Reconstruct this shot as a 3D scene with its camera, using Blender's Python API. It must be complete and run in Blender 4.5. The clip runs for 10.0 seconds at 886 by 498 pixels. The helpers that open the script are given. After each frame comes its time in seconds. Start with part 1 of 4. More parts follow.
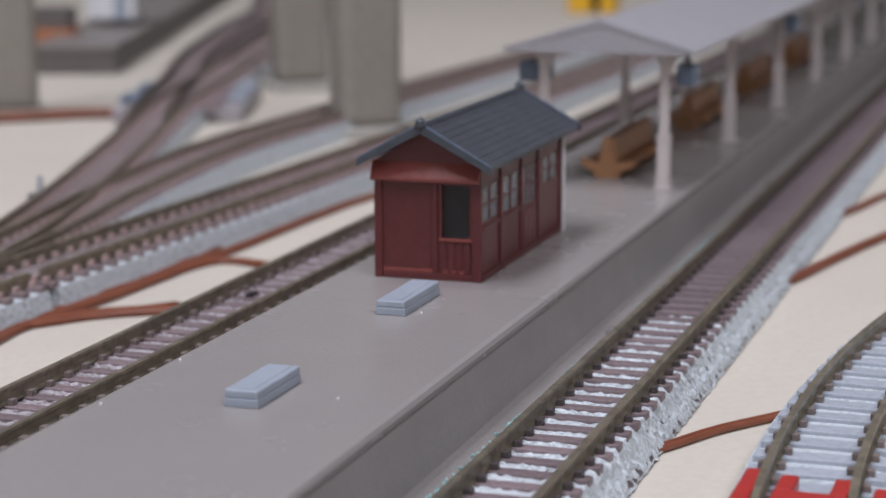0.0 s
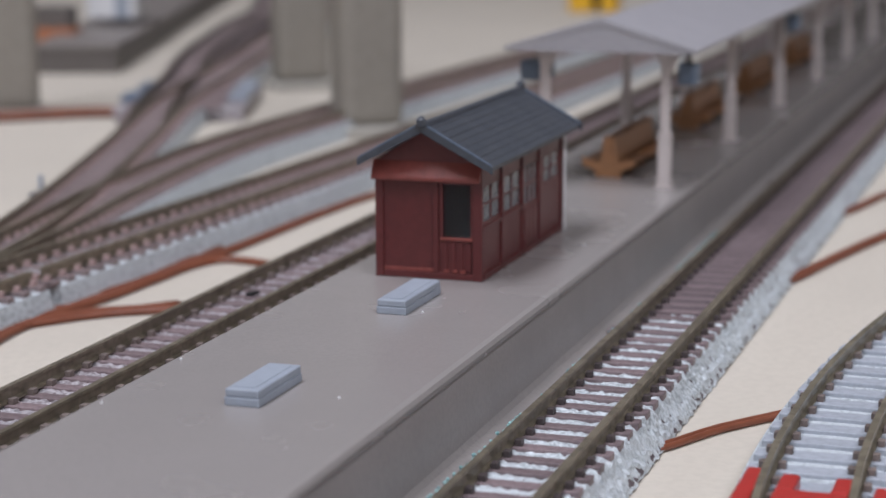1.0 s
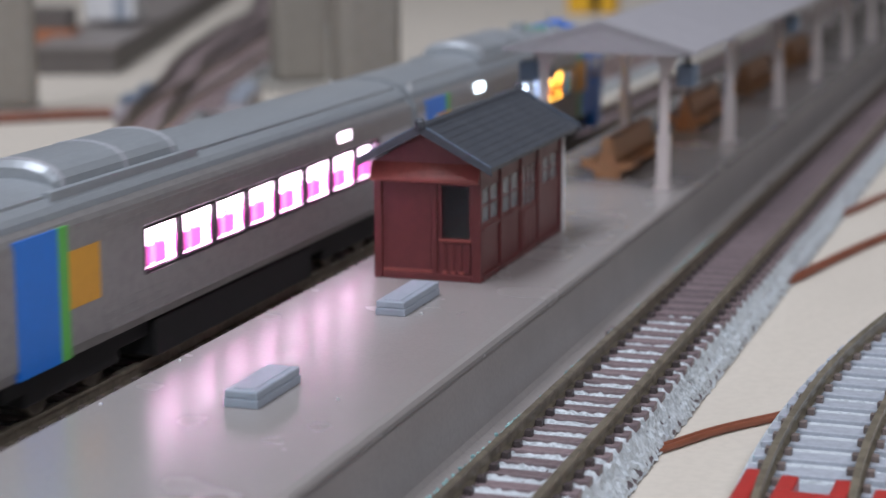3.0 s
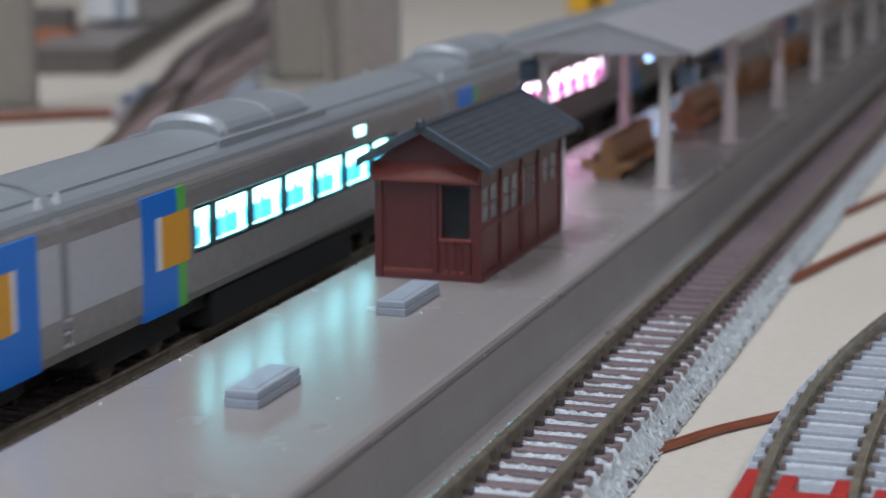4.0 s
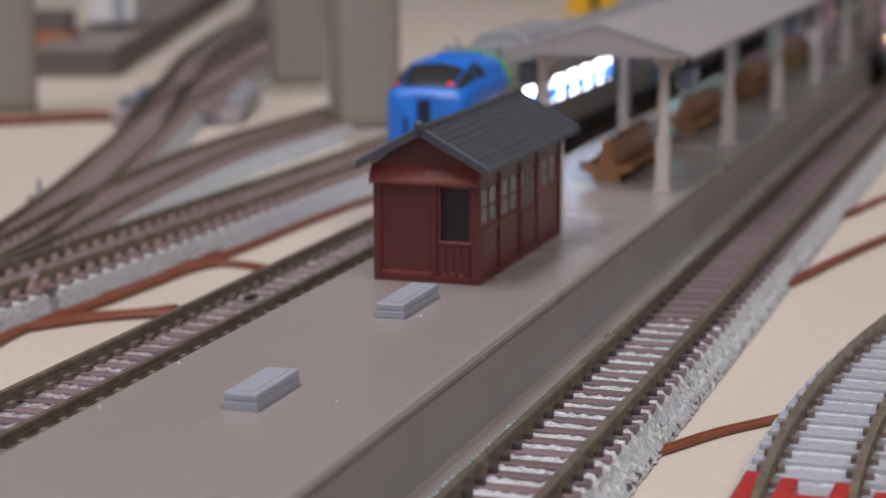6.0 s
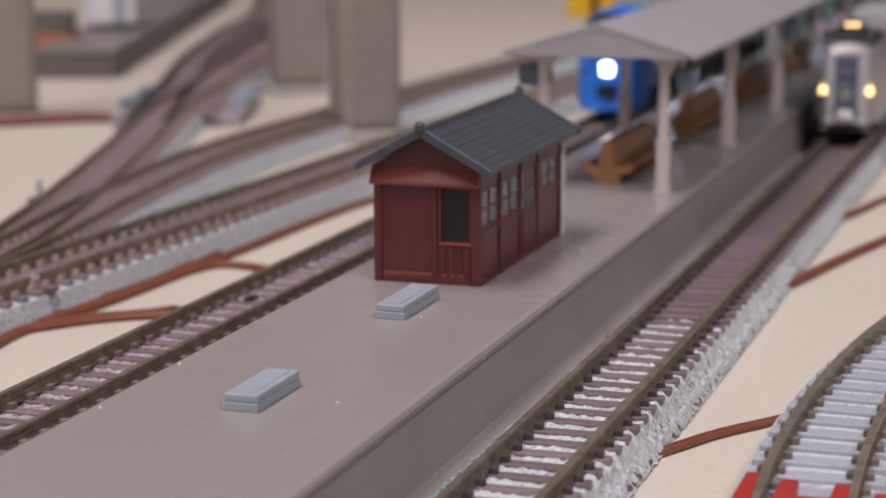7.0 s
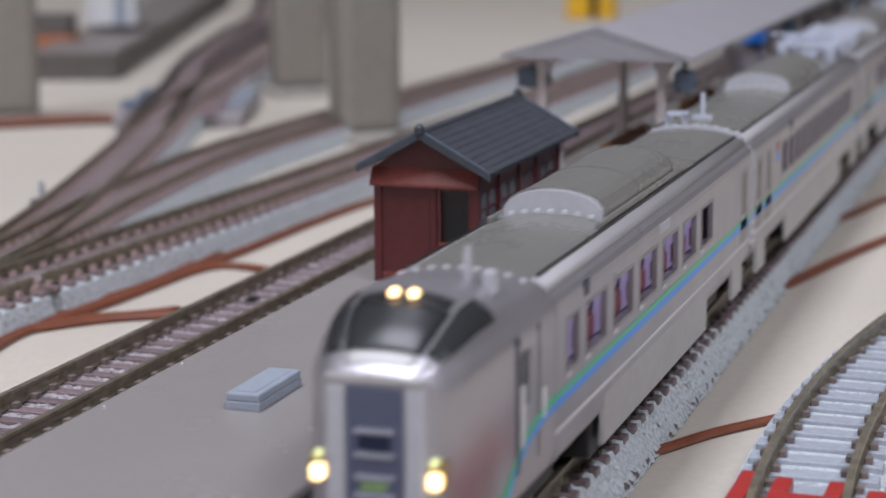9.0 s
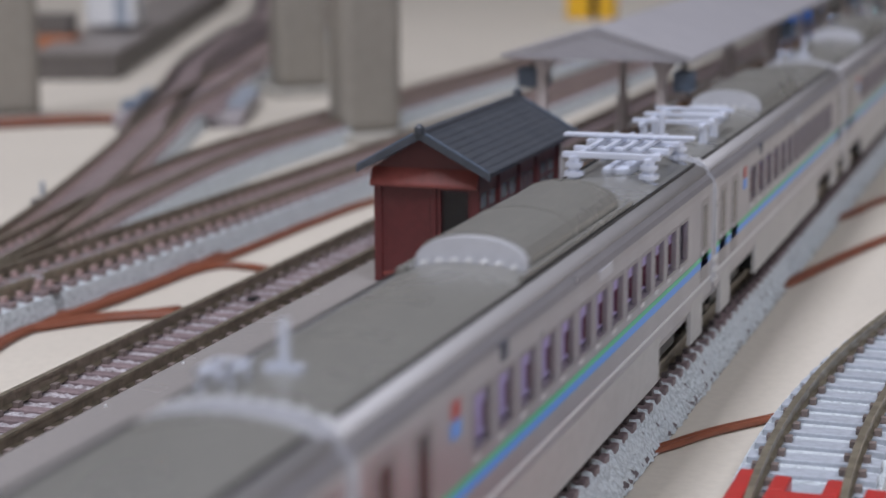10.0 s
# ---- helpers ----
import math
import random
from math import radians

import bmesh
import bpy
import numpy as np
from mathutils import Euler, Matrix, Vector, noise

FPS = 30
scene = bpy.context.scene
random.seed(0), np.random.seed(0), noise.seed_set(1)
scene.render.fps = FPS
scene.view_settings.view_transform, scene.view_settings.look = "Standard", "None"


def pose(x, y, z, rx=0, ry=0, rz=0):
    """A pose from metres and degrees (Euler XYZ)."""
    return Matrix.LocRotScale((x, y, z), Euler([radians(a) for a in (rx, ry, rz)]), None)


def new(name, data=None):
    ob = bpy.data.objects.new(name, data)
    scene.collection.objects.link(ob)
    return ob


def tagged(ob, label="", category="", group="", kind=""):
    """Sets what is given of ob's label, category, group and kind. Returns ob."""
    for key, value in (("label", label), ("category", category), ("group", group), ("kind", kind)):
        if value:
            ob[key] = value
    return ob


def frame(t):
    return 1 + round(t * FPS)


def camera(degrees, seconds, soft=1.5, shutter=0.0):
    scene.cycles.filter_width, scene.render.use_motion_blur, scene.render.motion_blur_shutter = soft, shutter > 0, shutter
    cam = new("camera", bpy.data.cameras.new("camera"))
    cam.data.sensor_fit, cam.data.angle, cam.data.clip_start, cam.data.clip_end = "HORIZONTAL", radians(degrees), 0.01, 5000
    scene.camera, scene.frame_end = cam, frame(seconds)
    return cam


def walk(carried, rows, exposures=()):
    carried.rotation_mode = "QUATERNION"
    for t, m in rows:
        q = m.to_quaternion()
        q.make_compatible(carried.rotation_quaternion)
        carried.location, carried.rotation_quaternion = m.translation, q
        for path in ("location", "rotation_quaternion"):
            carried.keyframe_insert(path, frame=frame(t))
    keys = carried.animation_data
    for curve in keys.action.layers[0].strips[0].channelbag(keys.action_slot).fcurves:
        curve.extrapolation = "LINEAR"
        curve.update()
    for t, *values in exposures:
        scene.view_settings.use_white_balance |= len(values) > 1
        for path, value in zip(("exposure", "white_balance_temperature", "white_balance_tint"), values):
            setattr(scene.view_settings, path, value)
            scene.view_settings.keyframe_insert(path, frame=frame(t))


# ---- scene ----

# Model railway at true size (about 1:150).  Plan in millimetres: x across, y along the platform, z = 0 on the platform top.
S = 0.001
cam = camera(24.83, 10.0, soft=1.5, shutter=0.3)
cam.data.dof.use_dof = True
cam.data.dof.focus_distance = 0.252
cam.data.dof.aperture_fstop = 30.0


def camera_pose(dx, dy, back):
    """The standing camera with its small drift: dx, dy in 1/3561 rad, back in mm."""
    m = pose(71.1 * S, -270.5 * S, 59.1 * S, 90 - 10.816 + math.degrees(dy / 3561), 0, 18.29 + math.degrees(dx / 3561))
    return m @ pose(0, 0, back * S, 0, 0, -0.198)


walk(cam, [(t, camera_pose(dx, dy, back)) for t, dx, dy, back in (
    (0.0, 0, 0, 0), (0.5, 0, 1.2, 0), (1.0, 1.8, -1.6, 0), (1.5, 0, 0, 0), (2.0, 1.5, 0, 0), (2.5, -0.5, 1, 0), (4.0, 0, 0.5, 0),
    (4.5, 0, 1.2, 0), (5.0, -0.5, 3, 0), (5.5, -2, 4, 0), (7.0, -1, 7, 0), (7.5, -2, 7, 0), (8.0, -2, 9.3, 0.5), (8.5, -2, 9, 1.5),
    (9.0, -2, 9, 3), (9.5, -1, 9, 4), (10.0, -2, 8.5, 4))], exposures=(
    (0, 0.0, 6580, 11), (2.0, 0.0, 6520, 9), (2.7, -0.06, 6480, 9), (3.8, -0.24, 6420, 6), (4.5, -0.34, 6450, 7), (5.0, -0.34, 6650, 9), (5.5, -0.3, 7100, 13),
    (6.8, -0.1, 7500, 18), (7.5, 0.0, 7300, 17), (8.0, 0.02, 6950, 15), (8.6, 0.0, 6620, 12), (9.0, 0.0, 6500, 11), (10, -0.03, 6520, 10)))

# ---- light: a room with two ceiling luminaires ----
world = bpy.data.worlds.new("room_air")
scene.world = world
world.use_nodes = True
world.node_tree.nodes["Background"].inputs[0].default_value = (0.85, 0.92, 1.0, 1)
world.node_tree.nodes["Background"].inputs[1].default_value = 0.05


def ceiling_lamp(x, y, z, sx, sy, power, color):
    data = bpy.data.lights.new("ceiling_light", "AREA")
    data.shape, data.size, data.size_y, data.energy, data.color = "RECTANGLE", sx, sy, power, color
    ob = new("ceiling_light", data)
    ob.matrix_world = pose(x, y, z)
    return ob


ceiling_lamp(-0.38, -0.45, 1.58, 0.45, 1.3, 24.5, (0.93, 0.96, 1.10))
ceiling_lamp(1.0, -0.95, 1.58, 0.45, 1.3, 25, (0.93, 0.96, 1.10))


# ---- materials ----
def mat(name, color, rough=0.5, metal=0.0, grain=0.0, grain_scale=900, bump=0.0, bump_scale=1500, stain=0.0, stain_scale=40, second=None,
        island=0.0, coat=0.0, spec=0.5):
    """A surface with grain and stains in its colour, and fine relief.  Scales are per metre."""
    m = bpy.data.materials.new(name)
    m.use_nodes = True
    nt = m.node_tree
    n, l = nt.nodes, nt.links
    b = n["Principled BSDF"]
    b.inputs["Roughness"].default_value, b.inputs["Metallic"].default_value = rough, metal
    b.inputs["Coat Weight"].default_value = coat
    b.inputs["Specular IOR Level"].default_value = spec
    tc = n.new("ShaderNodeTexCoord")

    def tex(scale, detail=3.0):
        t = n.new("ShaderNodeTexNoise")
        t.inputs["Scale"].default_value, t.inputs["Detail"].default_value = scale, detail
        l.new(tc.outputs["Object"], t.inputs["Vector"])
        return t.outputs["Fac"]

    def mixed(a, c2, fac, low, high):
        r = n.new("ShaderNodeMapRange")
        r.inputs["From Min"].default_value, r.inputs["From Max"].default_value = low, high
        l.new(fac, r.inputs["Value"])
        x = n.new("ShaderNodeMix")
        x.data_type = "RGBA"
        l.new(r.outputs["Result"], x.inputs["Factor"])
        if isinstance(a, tuple):
            x.inputs["A"].default_value = (*a, 1)
        else:
            l.new(a, x.inputs["A"])
        x.inputs["B"].default_value = (*c2, 1)
        return x.outputs["Result"]

    out = tuple(color)
    if grain:
        dark = tuple(c * (1 - grain) for c in color)
        out = mixed(out, second or dark, tex(grain_scale), 0.42, 0.62)
    if stain:
        out = mixed(out, tuple(c * (1 - stain) for c in color), tex(stain_scale, 4), 0.45, 0.75)
    if island:
        hs = n.new("ShaderNodeHueSaturation")
        oi = n.new("ShaderNodeObjectInfo")
        mr = n.new("ShaderNodeMapRange")
        mr.inputs["To Min"].default_value, mr.inputs["To Max"].default_value = 1 - island, 1 + island
        l.new(oi.outputs["Random"], mr.inputs["Value"])
        l.new(mr.outputs["Result"], hs.inputs["Value"])
        if isinstance(out, tuple):
            hs.inputs["Color"].default_value = (*out, 1)
        else:
            l.new(out, hs.inputs["Color"])
        out = hs.outputs["Color"]
    if isinstance(out, tuple):
        b.inputs["Base Color"].default_value = (*out, 1)
    else:
        l.new(out, b.inputs["Base Color"])
    if bump:
        bp = n.new("ShaderNodeBump")
        bp.inputs["Strength"].default_value, bp.inputs["Distance"].default_value = bump, 0.0003
        l.new(tex(bump_scale), bp.inputs["Height"])
        l.new(bp.outputs["Normal"], b.inputs["Normal"])
    if stain:
        rr = n.new("ShaderNodeMapRange")
        rr.inputs["To Min"].default_value, rr.inputs["To Max"].default_value = max(rough - 0.08, 0.02), min(rough + 0.12, 1)
        l.new(tex(stain_scale * 3, 3), rr.inputs["Value"])
        l.new(rr.outputs["Result"], b.inputs["Roughness"])
    return m


def glow(name, color, strength):
    m = bpy.data.materials.new(name)
    m.use_nodes = True
    b = m.node_tree.nodes["Principled BSDF"]
    b.inputs["Base Color"].default_value = (*color, 1)
    b.inputs["Emission Color"].default_value = (*color, 1)
    b.inputs["Emission Strength"].default_value = strength
    return m


M_TABLE = mat("cream_cloth", (0.555, 0.505, 0.43), 0.9, grain=0.06, grain_scale=700, bump=0.10, bump_scale=900, stain=0.10, stain_scale=14)
M_ROOM = mat("room_paint", (0.55, 0.53, 0.50), 0.8, grain=0.05, grain_scale=20)
M_FLOOR = mat("room_floor", (0.25, 0.2, 0.16), 0.5, grain=0.2, grain_scale=8)
M_PLAT = mat("grey_plastic", (0.31, 0.287, 0.275), 0.23, grain=0.06, grain_scale=2500, bump=0.04, bump_scale=1800, stain=0.07, stain_scale=22)
M_PLATSIDE = mat("brown_grey_plastic", (0.36, 0.33, 0.315), 0.42, grain=0.08, grain_scale=1500, bump=0.10, stain=0.15, stain_scale=40)
M_RAIL = mat("tarnished_rail", (0.40, 0.35, 0.26), 0.33, 0.6, grain=0.35, grain_scale=500, stain=0.3, stain_scale=120)
M_RAILMID = mat("worn_tarnished_rail", (0.33, 0.285, 0.215), 0.38, 0.6, grain=0.35, grain_scale=500, stain=0.3, stain_scale=120)
M_RAILDARK = mat("blackened_rail", (0.17, 0.145, 0.115), 0.45, 0.5, grain=0.3, grain_scale=600)
M_SLEEPER = mat("brown_sleeper", (0.225, 0.17, 0.176), 0.45, grain=0.25, grain_scale=1200, bump=0.3, island=0.18)
M_SLEEPERPINK = mat("pinkish_sleeper", (0.25, 0.19, 0.188), 0.55, grain=0.25, grain_scale=1200, bump=0.3, island=0.12)
M_CHAIR = mat("dark_rail_chair", (0.07, 0.055, 0.055), 0.5, grain=0.2)
M_CHAIRPINK = mat("pink_rail_chair", (0.46, 0.32, 0.30), 0.5, grain=0.15)
M_CHAIRBROWN = mat("brown_rail_chair", (0.20, 0.16, 0.145), 0.5, grain=0.2)
M_CONCRETE = mat("concrete_sleeper", (0.40, 0.43, 0.48), 0.45, grain=0.15, grain_scale=900, bump=0.25, island=0.06)
M_BALLAST = mat("grey_ballast", (0.68, 0.73, 0.76), 0.34, grain=0.5, grain_scale=1700, bump=1.0, bump_scale=3200, second=(0.36, 0.40, 0.42), stain=0.15, stain_scale=60)
M_BALLASTBROWN = mat("brown_ballast", (0.46, 0.43, 0.45), 0.32, grain=0.5, grain_scale=1500, bump=1.0, bump_scale=2000, second=(0.17, 0.135, 0.14), stain=0.2, stain_scale=50)
M_BALLASTPURPLE = mat("purple_brown_ballast", (0.14, 0.108, 0.117), 0.5, grain=0.4, grain_scale=1500, bump=0.8, bump_scale=2000, stain=0.2, stain_scale=50)
M_HUT = mat("dark_red_plastic", (0.118, 0.025, 0.025), 0.38, grain=0.12, grain_scale=900, bump=0.12, stain=0.12, stain_scale=60)
M_HUTROOF = mat("slate_plastic", (0.062, 0.070, 0.085), 0.42, grain=0.2, grain_scale=1500, bump=0.15, stain=0.15, stain_scale=80)
M_HUTLIGHT = mat("red_plastic_edge", (0.23, 0.055, 0.045), 0.42, grain=0.12, grain_scale=900, bump=0.1)


def clear_glass(name, tint, clear=1.0):
    m = bpy.data.materials.new(name)
    m.use_nodes = True
    b = m.node_tree.nodes["Principled BSDF"]
    b.inputs["Base Color"].default_value = (*tint, 1)
    b.inputs["Transmission Weight"].default_value, b.inputs["Roughness"].default_value, b.inputs["IOR"].default_value = clear, 0.22, 1.45
    return m


M_CLEAR = clear_glass("clear_glazing", (0.75, 0.78, 0.8))
M_CLOUDY = clear_glass("cloudy_glazing", (0.25, 0.27, 0.29), 0.55)
M_CANOPY = mat("lavender_grey_plastic", (0.36, 0.35, 0.37), 0.42, grain=0.05, grain_scale=900, bump=0.08, stain=0.08, stain_scale=40)
M_POST = mat("off_white_plastic", (0.60, 0.54, 0.52), 0.42, grain=0.06, grain_scale=900, stain=0.1, stain_scale=60)
M_BENCH = mat("orange_brown_plastic", (0.44, 0.22, 0.105), 0.45, grain=0.15, grain_scale=600)
M_BOX = mat("blue_grey_plastic", (0.34, 0.38, 0.44), 0.42, grain=0.08, grain_scale=900, bump=0.1, stain=0.1, stain_scale=100)
M_SIGN = mat("slate_blue_plastic", (0.13, 0.17, 0.23), 0.5, grain=0.1)
M_BLACK = mat("black_plastic", (0.012, 0.012, 0.013), 0.5, grain=0.2)
M_PILLAR = mat("pier_grey_plastic", (0.285, 0.26, 0.222), 0.5, grain=0.08, grain_scale=300, stain=0.12, stain_scale=20)
M_PIERFOOT = mat("pale_pier_plastic", (0.40, 0.38, 0.34), 0.5, grain=0.08, grain_scale=300)
M_WIRE = mat("brown_wire", (0.20, 0.062, 0.032), 0.42, grain=0.15, grain_scale=300)
M_RED = mat("red_plastic", (0.43, 0.035, 0.03), 0.35, grain=0.08, grain_scale=500)
M_TEAL = mat("teal_moss", (0.30, 0.50, 0.50), 0.6, grain=0.5, grain_scale=1500, bump=0.5)
# darker taupe: on the far platform's body it stands in for side shade
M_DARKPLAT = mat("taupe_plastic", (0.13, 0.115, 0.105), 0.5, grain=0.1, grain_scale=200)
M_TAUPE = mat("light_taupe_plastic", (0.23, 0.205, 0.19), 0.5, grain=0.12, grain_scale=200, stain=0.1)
M_WHITE = mat("white_plastic", (0.72, 0.72, 0.72), 0.5, grain=0.05)
M_YELLOW = mat("yellow_plastic", (0.75, 0.42, 0.02), 0.45, grain=0.06)
M_ORANGE = mat("brick_orange_plastic", (0.45, 0.17, 0.08), 0.6, grain=0.2)
M_SHOULDER = mat("satin_silver_paint", (0.36, 0.35, 0.355), 0.5, 0.3, grain=0.05, grain_scale=1200)
M_SILVER = mat("silver_paint", (0.42, 0.405, 0.43), 0.30, 0.62, grain=0.06, grain_scale=1500, stain=0.08, stain_scale=60)
M_SILVERROOF = mat("grey_roof_paint", (0.345, 0.375, 0.40), 0.32, 0.25, grain=0.08, grain_scale=1200)
M_STEEL = mat("brushed_steel_paint", (0.38, 0.365, 0.36), 0.42, 0.55, grain=0.12, grain_scale=900)
M_BLUE = mat("bright_blue_paint", (0.005, 0.185, 0.72), 0.30, grain=0.04, coat=0.1)
M_GREEN = mat("light_green_paint", (0.12, 0.48, 0.08), 0.35)
M_AMBER = mat("amber_door_paint", (0.75, 0.36, 0.035), 0.4, grain=0.05)
M_SILVERDARK = mat("dark_silver_paint", (0.30, 0.28, 0.29), 0.35, 0.4, grain=0.08)
M_ROOFOLIVE = mat("warm_grey_roof_paint", (0.25, 0.245, 0.225), 0.27, 0.25, grain=0.08, grain_scale=1200, stain=0.06)
M_AMBERCHROME = mat("gold_lamp_rim", (0.55, 0.42, 0.18), 0.25, 0.8)
M_LAMPPLATE = mat("green_display", (0.25, 0.4, 0.15), 0.4)
M_GREY = mat("pale_grey_paint", (0.50, 0.51, 0.55), 0.35, 0.2, grain=0.05)

M_SLOT = mat("navy_plastic", (0.010, 0.018, 0.05), 0.4)


# ---- builders ----
def box(bm, x0, x1, y0, y1, z0, z1, bevel=0.0):
    v = [bm.verts.new((x * S, y * S, z * S)) for x in (x0, x1) for y in (y0, y1) for z in (z0, z1)]
    faces = [bm.faces.new([v[i] for i in q]) for q in ((0, 1, 3, 2), (4, 6, 7, 5), (0, 4, 5, 1), (2, 3, 7, 6), (0, 2, 6, 4), (1, 5, 7, 3))]
    if bevel:
        edges = list({e for f in faces for e in f.edges})
        bmesh.ops.bevel(bm, geom=edges, offset=bevel * S, segments=2, affect="EDGES", profile=0.5)
    return bm


def loft(bm, rings, closed=True, caps=True):
    """Skin through rings of (x, y, z) points of one length, in mm."""
    rows = [[bm.verts.new((x * S, y * S, z * S)) for x, y, z in r] for r in rings]
    n = len(rows[0])
    for a, b in zip(rows, rows[1:]):
        for i in range(n if closed else n - 1):
            j = (i + 1) % n
            bm.faces.new((a[i], a[j], b[j], b[i]))
    if caps and closed:
        bm.faces.new(list(reversed(rows[0])))
        bm.faces.new(rows[-1])
    return rows


def prism(bm, profile, y0, y1):
    """A profile of (x, z) extruded along y."""
    return loft(bm, [[(x, y, z) for x, z in profile] for y in (y0, y1)])


def tube(bm, x, y, z0, z1, r0, r1=None, n=16):
    r1 = r0 if r1 is None else r1
    loft(bm, [[(x + r * math.cos(a), y + r * math.sin(a), z) for a in (2 * math.pi * k / n for k in range(n))] for r, z in ((r0, z0), (r1, z1))])


def mesh_of(name, bm, material, smooth=False):
    bmesh.ops.recalc_face_normals(bm, faces=bm.faces)
    me = bpy.data.meshes.new(name)
    bm.to_mesh(me)
    bm.free()
    me.materials.append(material)
    if smooth:
        me.polygons.foreach_set("use_smooth", [True] * len(me.polygons))
    return me


def part(name, bm, material, parent=None, label="", smooth=False):
    ob = new(name, mesh_of(name, bm, material, smooth))
    ob.parent = parent
    if label:
        ob["label"] = label
    return ob


def boxpart(name, dims, material, parent=None, bevel=0.0, label=""):
    return part(name, box(bmesh.new(), *dims, bevel), material, parent, label)


def empty(name, x=0, y=0, z=0, rz=0):
    ob = new(name)
    ob.empty_display_size = 0.005
    ob.matrix_world = pose(x * S, y * S, z * S, 0, 0, rz)
    return ob


# ---- setting ----
Z_TABLE = -13.0
ob = boxpart("ground", (-1500, 1500, -800, 2200, -764, Z_TABLE), M_TABLE)
tagged(ob, "cream cloth-covered layout table top", "table", kind="structure")
for name, dims in (("wall_north", (-2600, 2600, 3000, 3080, -760, 1640)), ("wall_south", (-2600, 2600, -1780, -1700, -760, 1640)),
                   ("wall_west", (-2680, -2600, -1780, 3080, -760, 1640)), ("wall_east", (2600, 2680, -1780, 3080, -760, 1640))):
    tagged(boxpart(name, dims, M_ROOM), "plain painted room wall", "wall", kind="structure")
tagged(boxpart("ceiling", (-2680, 2680, -1780, 3080, 1644, 1720), M_ROOM), "plain painted ceiling", "ceiling", kind="structure")
tagged(boxpart("floor", (-2680, 2680, -1780, 3080, -820, -764), M_FLOOR), "brown room floor under the layout", "floor", kind="structure")


# ---- tracks ----
def smooth_path(points, step):
    """Points every step mm along a Catmull-Rom curve through (x, y) points: (x, y, heading)."""
    p = [Vector(q) for q in points]
    p = [p[0] * 2 - p[1], *p, p[-1] * 2 - p[-2]]
    dense = []
    for i in range(1, len(p) - 2):
        for k in range(60):
            t = k / 60
            a, b, c, d = p[i - 1:i + 3]
            dense.append(0.5 * ((2 * b) + (c - a) * t + (2 * a - 5 * b + 4 * c - d) * t * t + (3 * b - a - 3 * c + d) * t ** 3))
    dense.append(p[-2])
    out, want, run = [], 0.0, 0.0
    for a, b in zip(dense, dense[1:]):
        n = (b - a).length
        while n > 0 and want <= run + n:
            q = a + (b - a) * ((want - run) / n)
            out.append((q.x, q.y, math.atan2(-(b - a).x, (b - a).y)))
            want += step
        run += n
    return out


def rail_rings(path, off, ztop):
    prof = [(-0.42, 0), (0.42, 0), (0.44, -0.4), (0.14, -0.55), (0.14, -1.6), (0.6, -1.85), (0.6, -2.05), (-0.6, -2.05), (-0.6, -1.85), (-0.14, -1.6), (-0.14, -0.55), (-0.44, -0.4)]
    rings = []
    for x, y, h in path:
        c, s = math.cos(h), math.sin(h)
        rings.append([(x + c * (off + u), y + s * (off + u), ztop + w) for u, w in prof])
    return rings


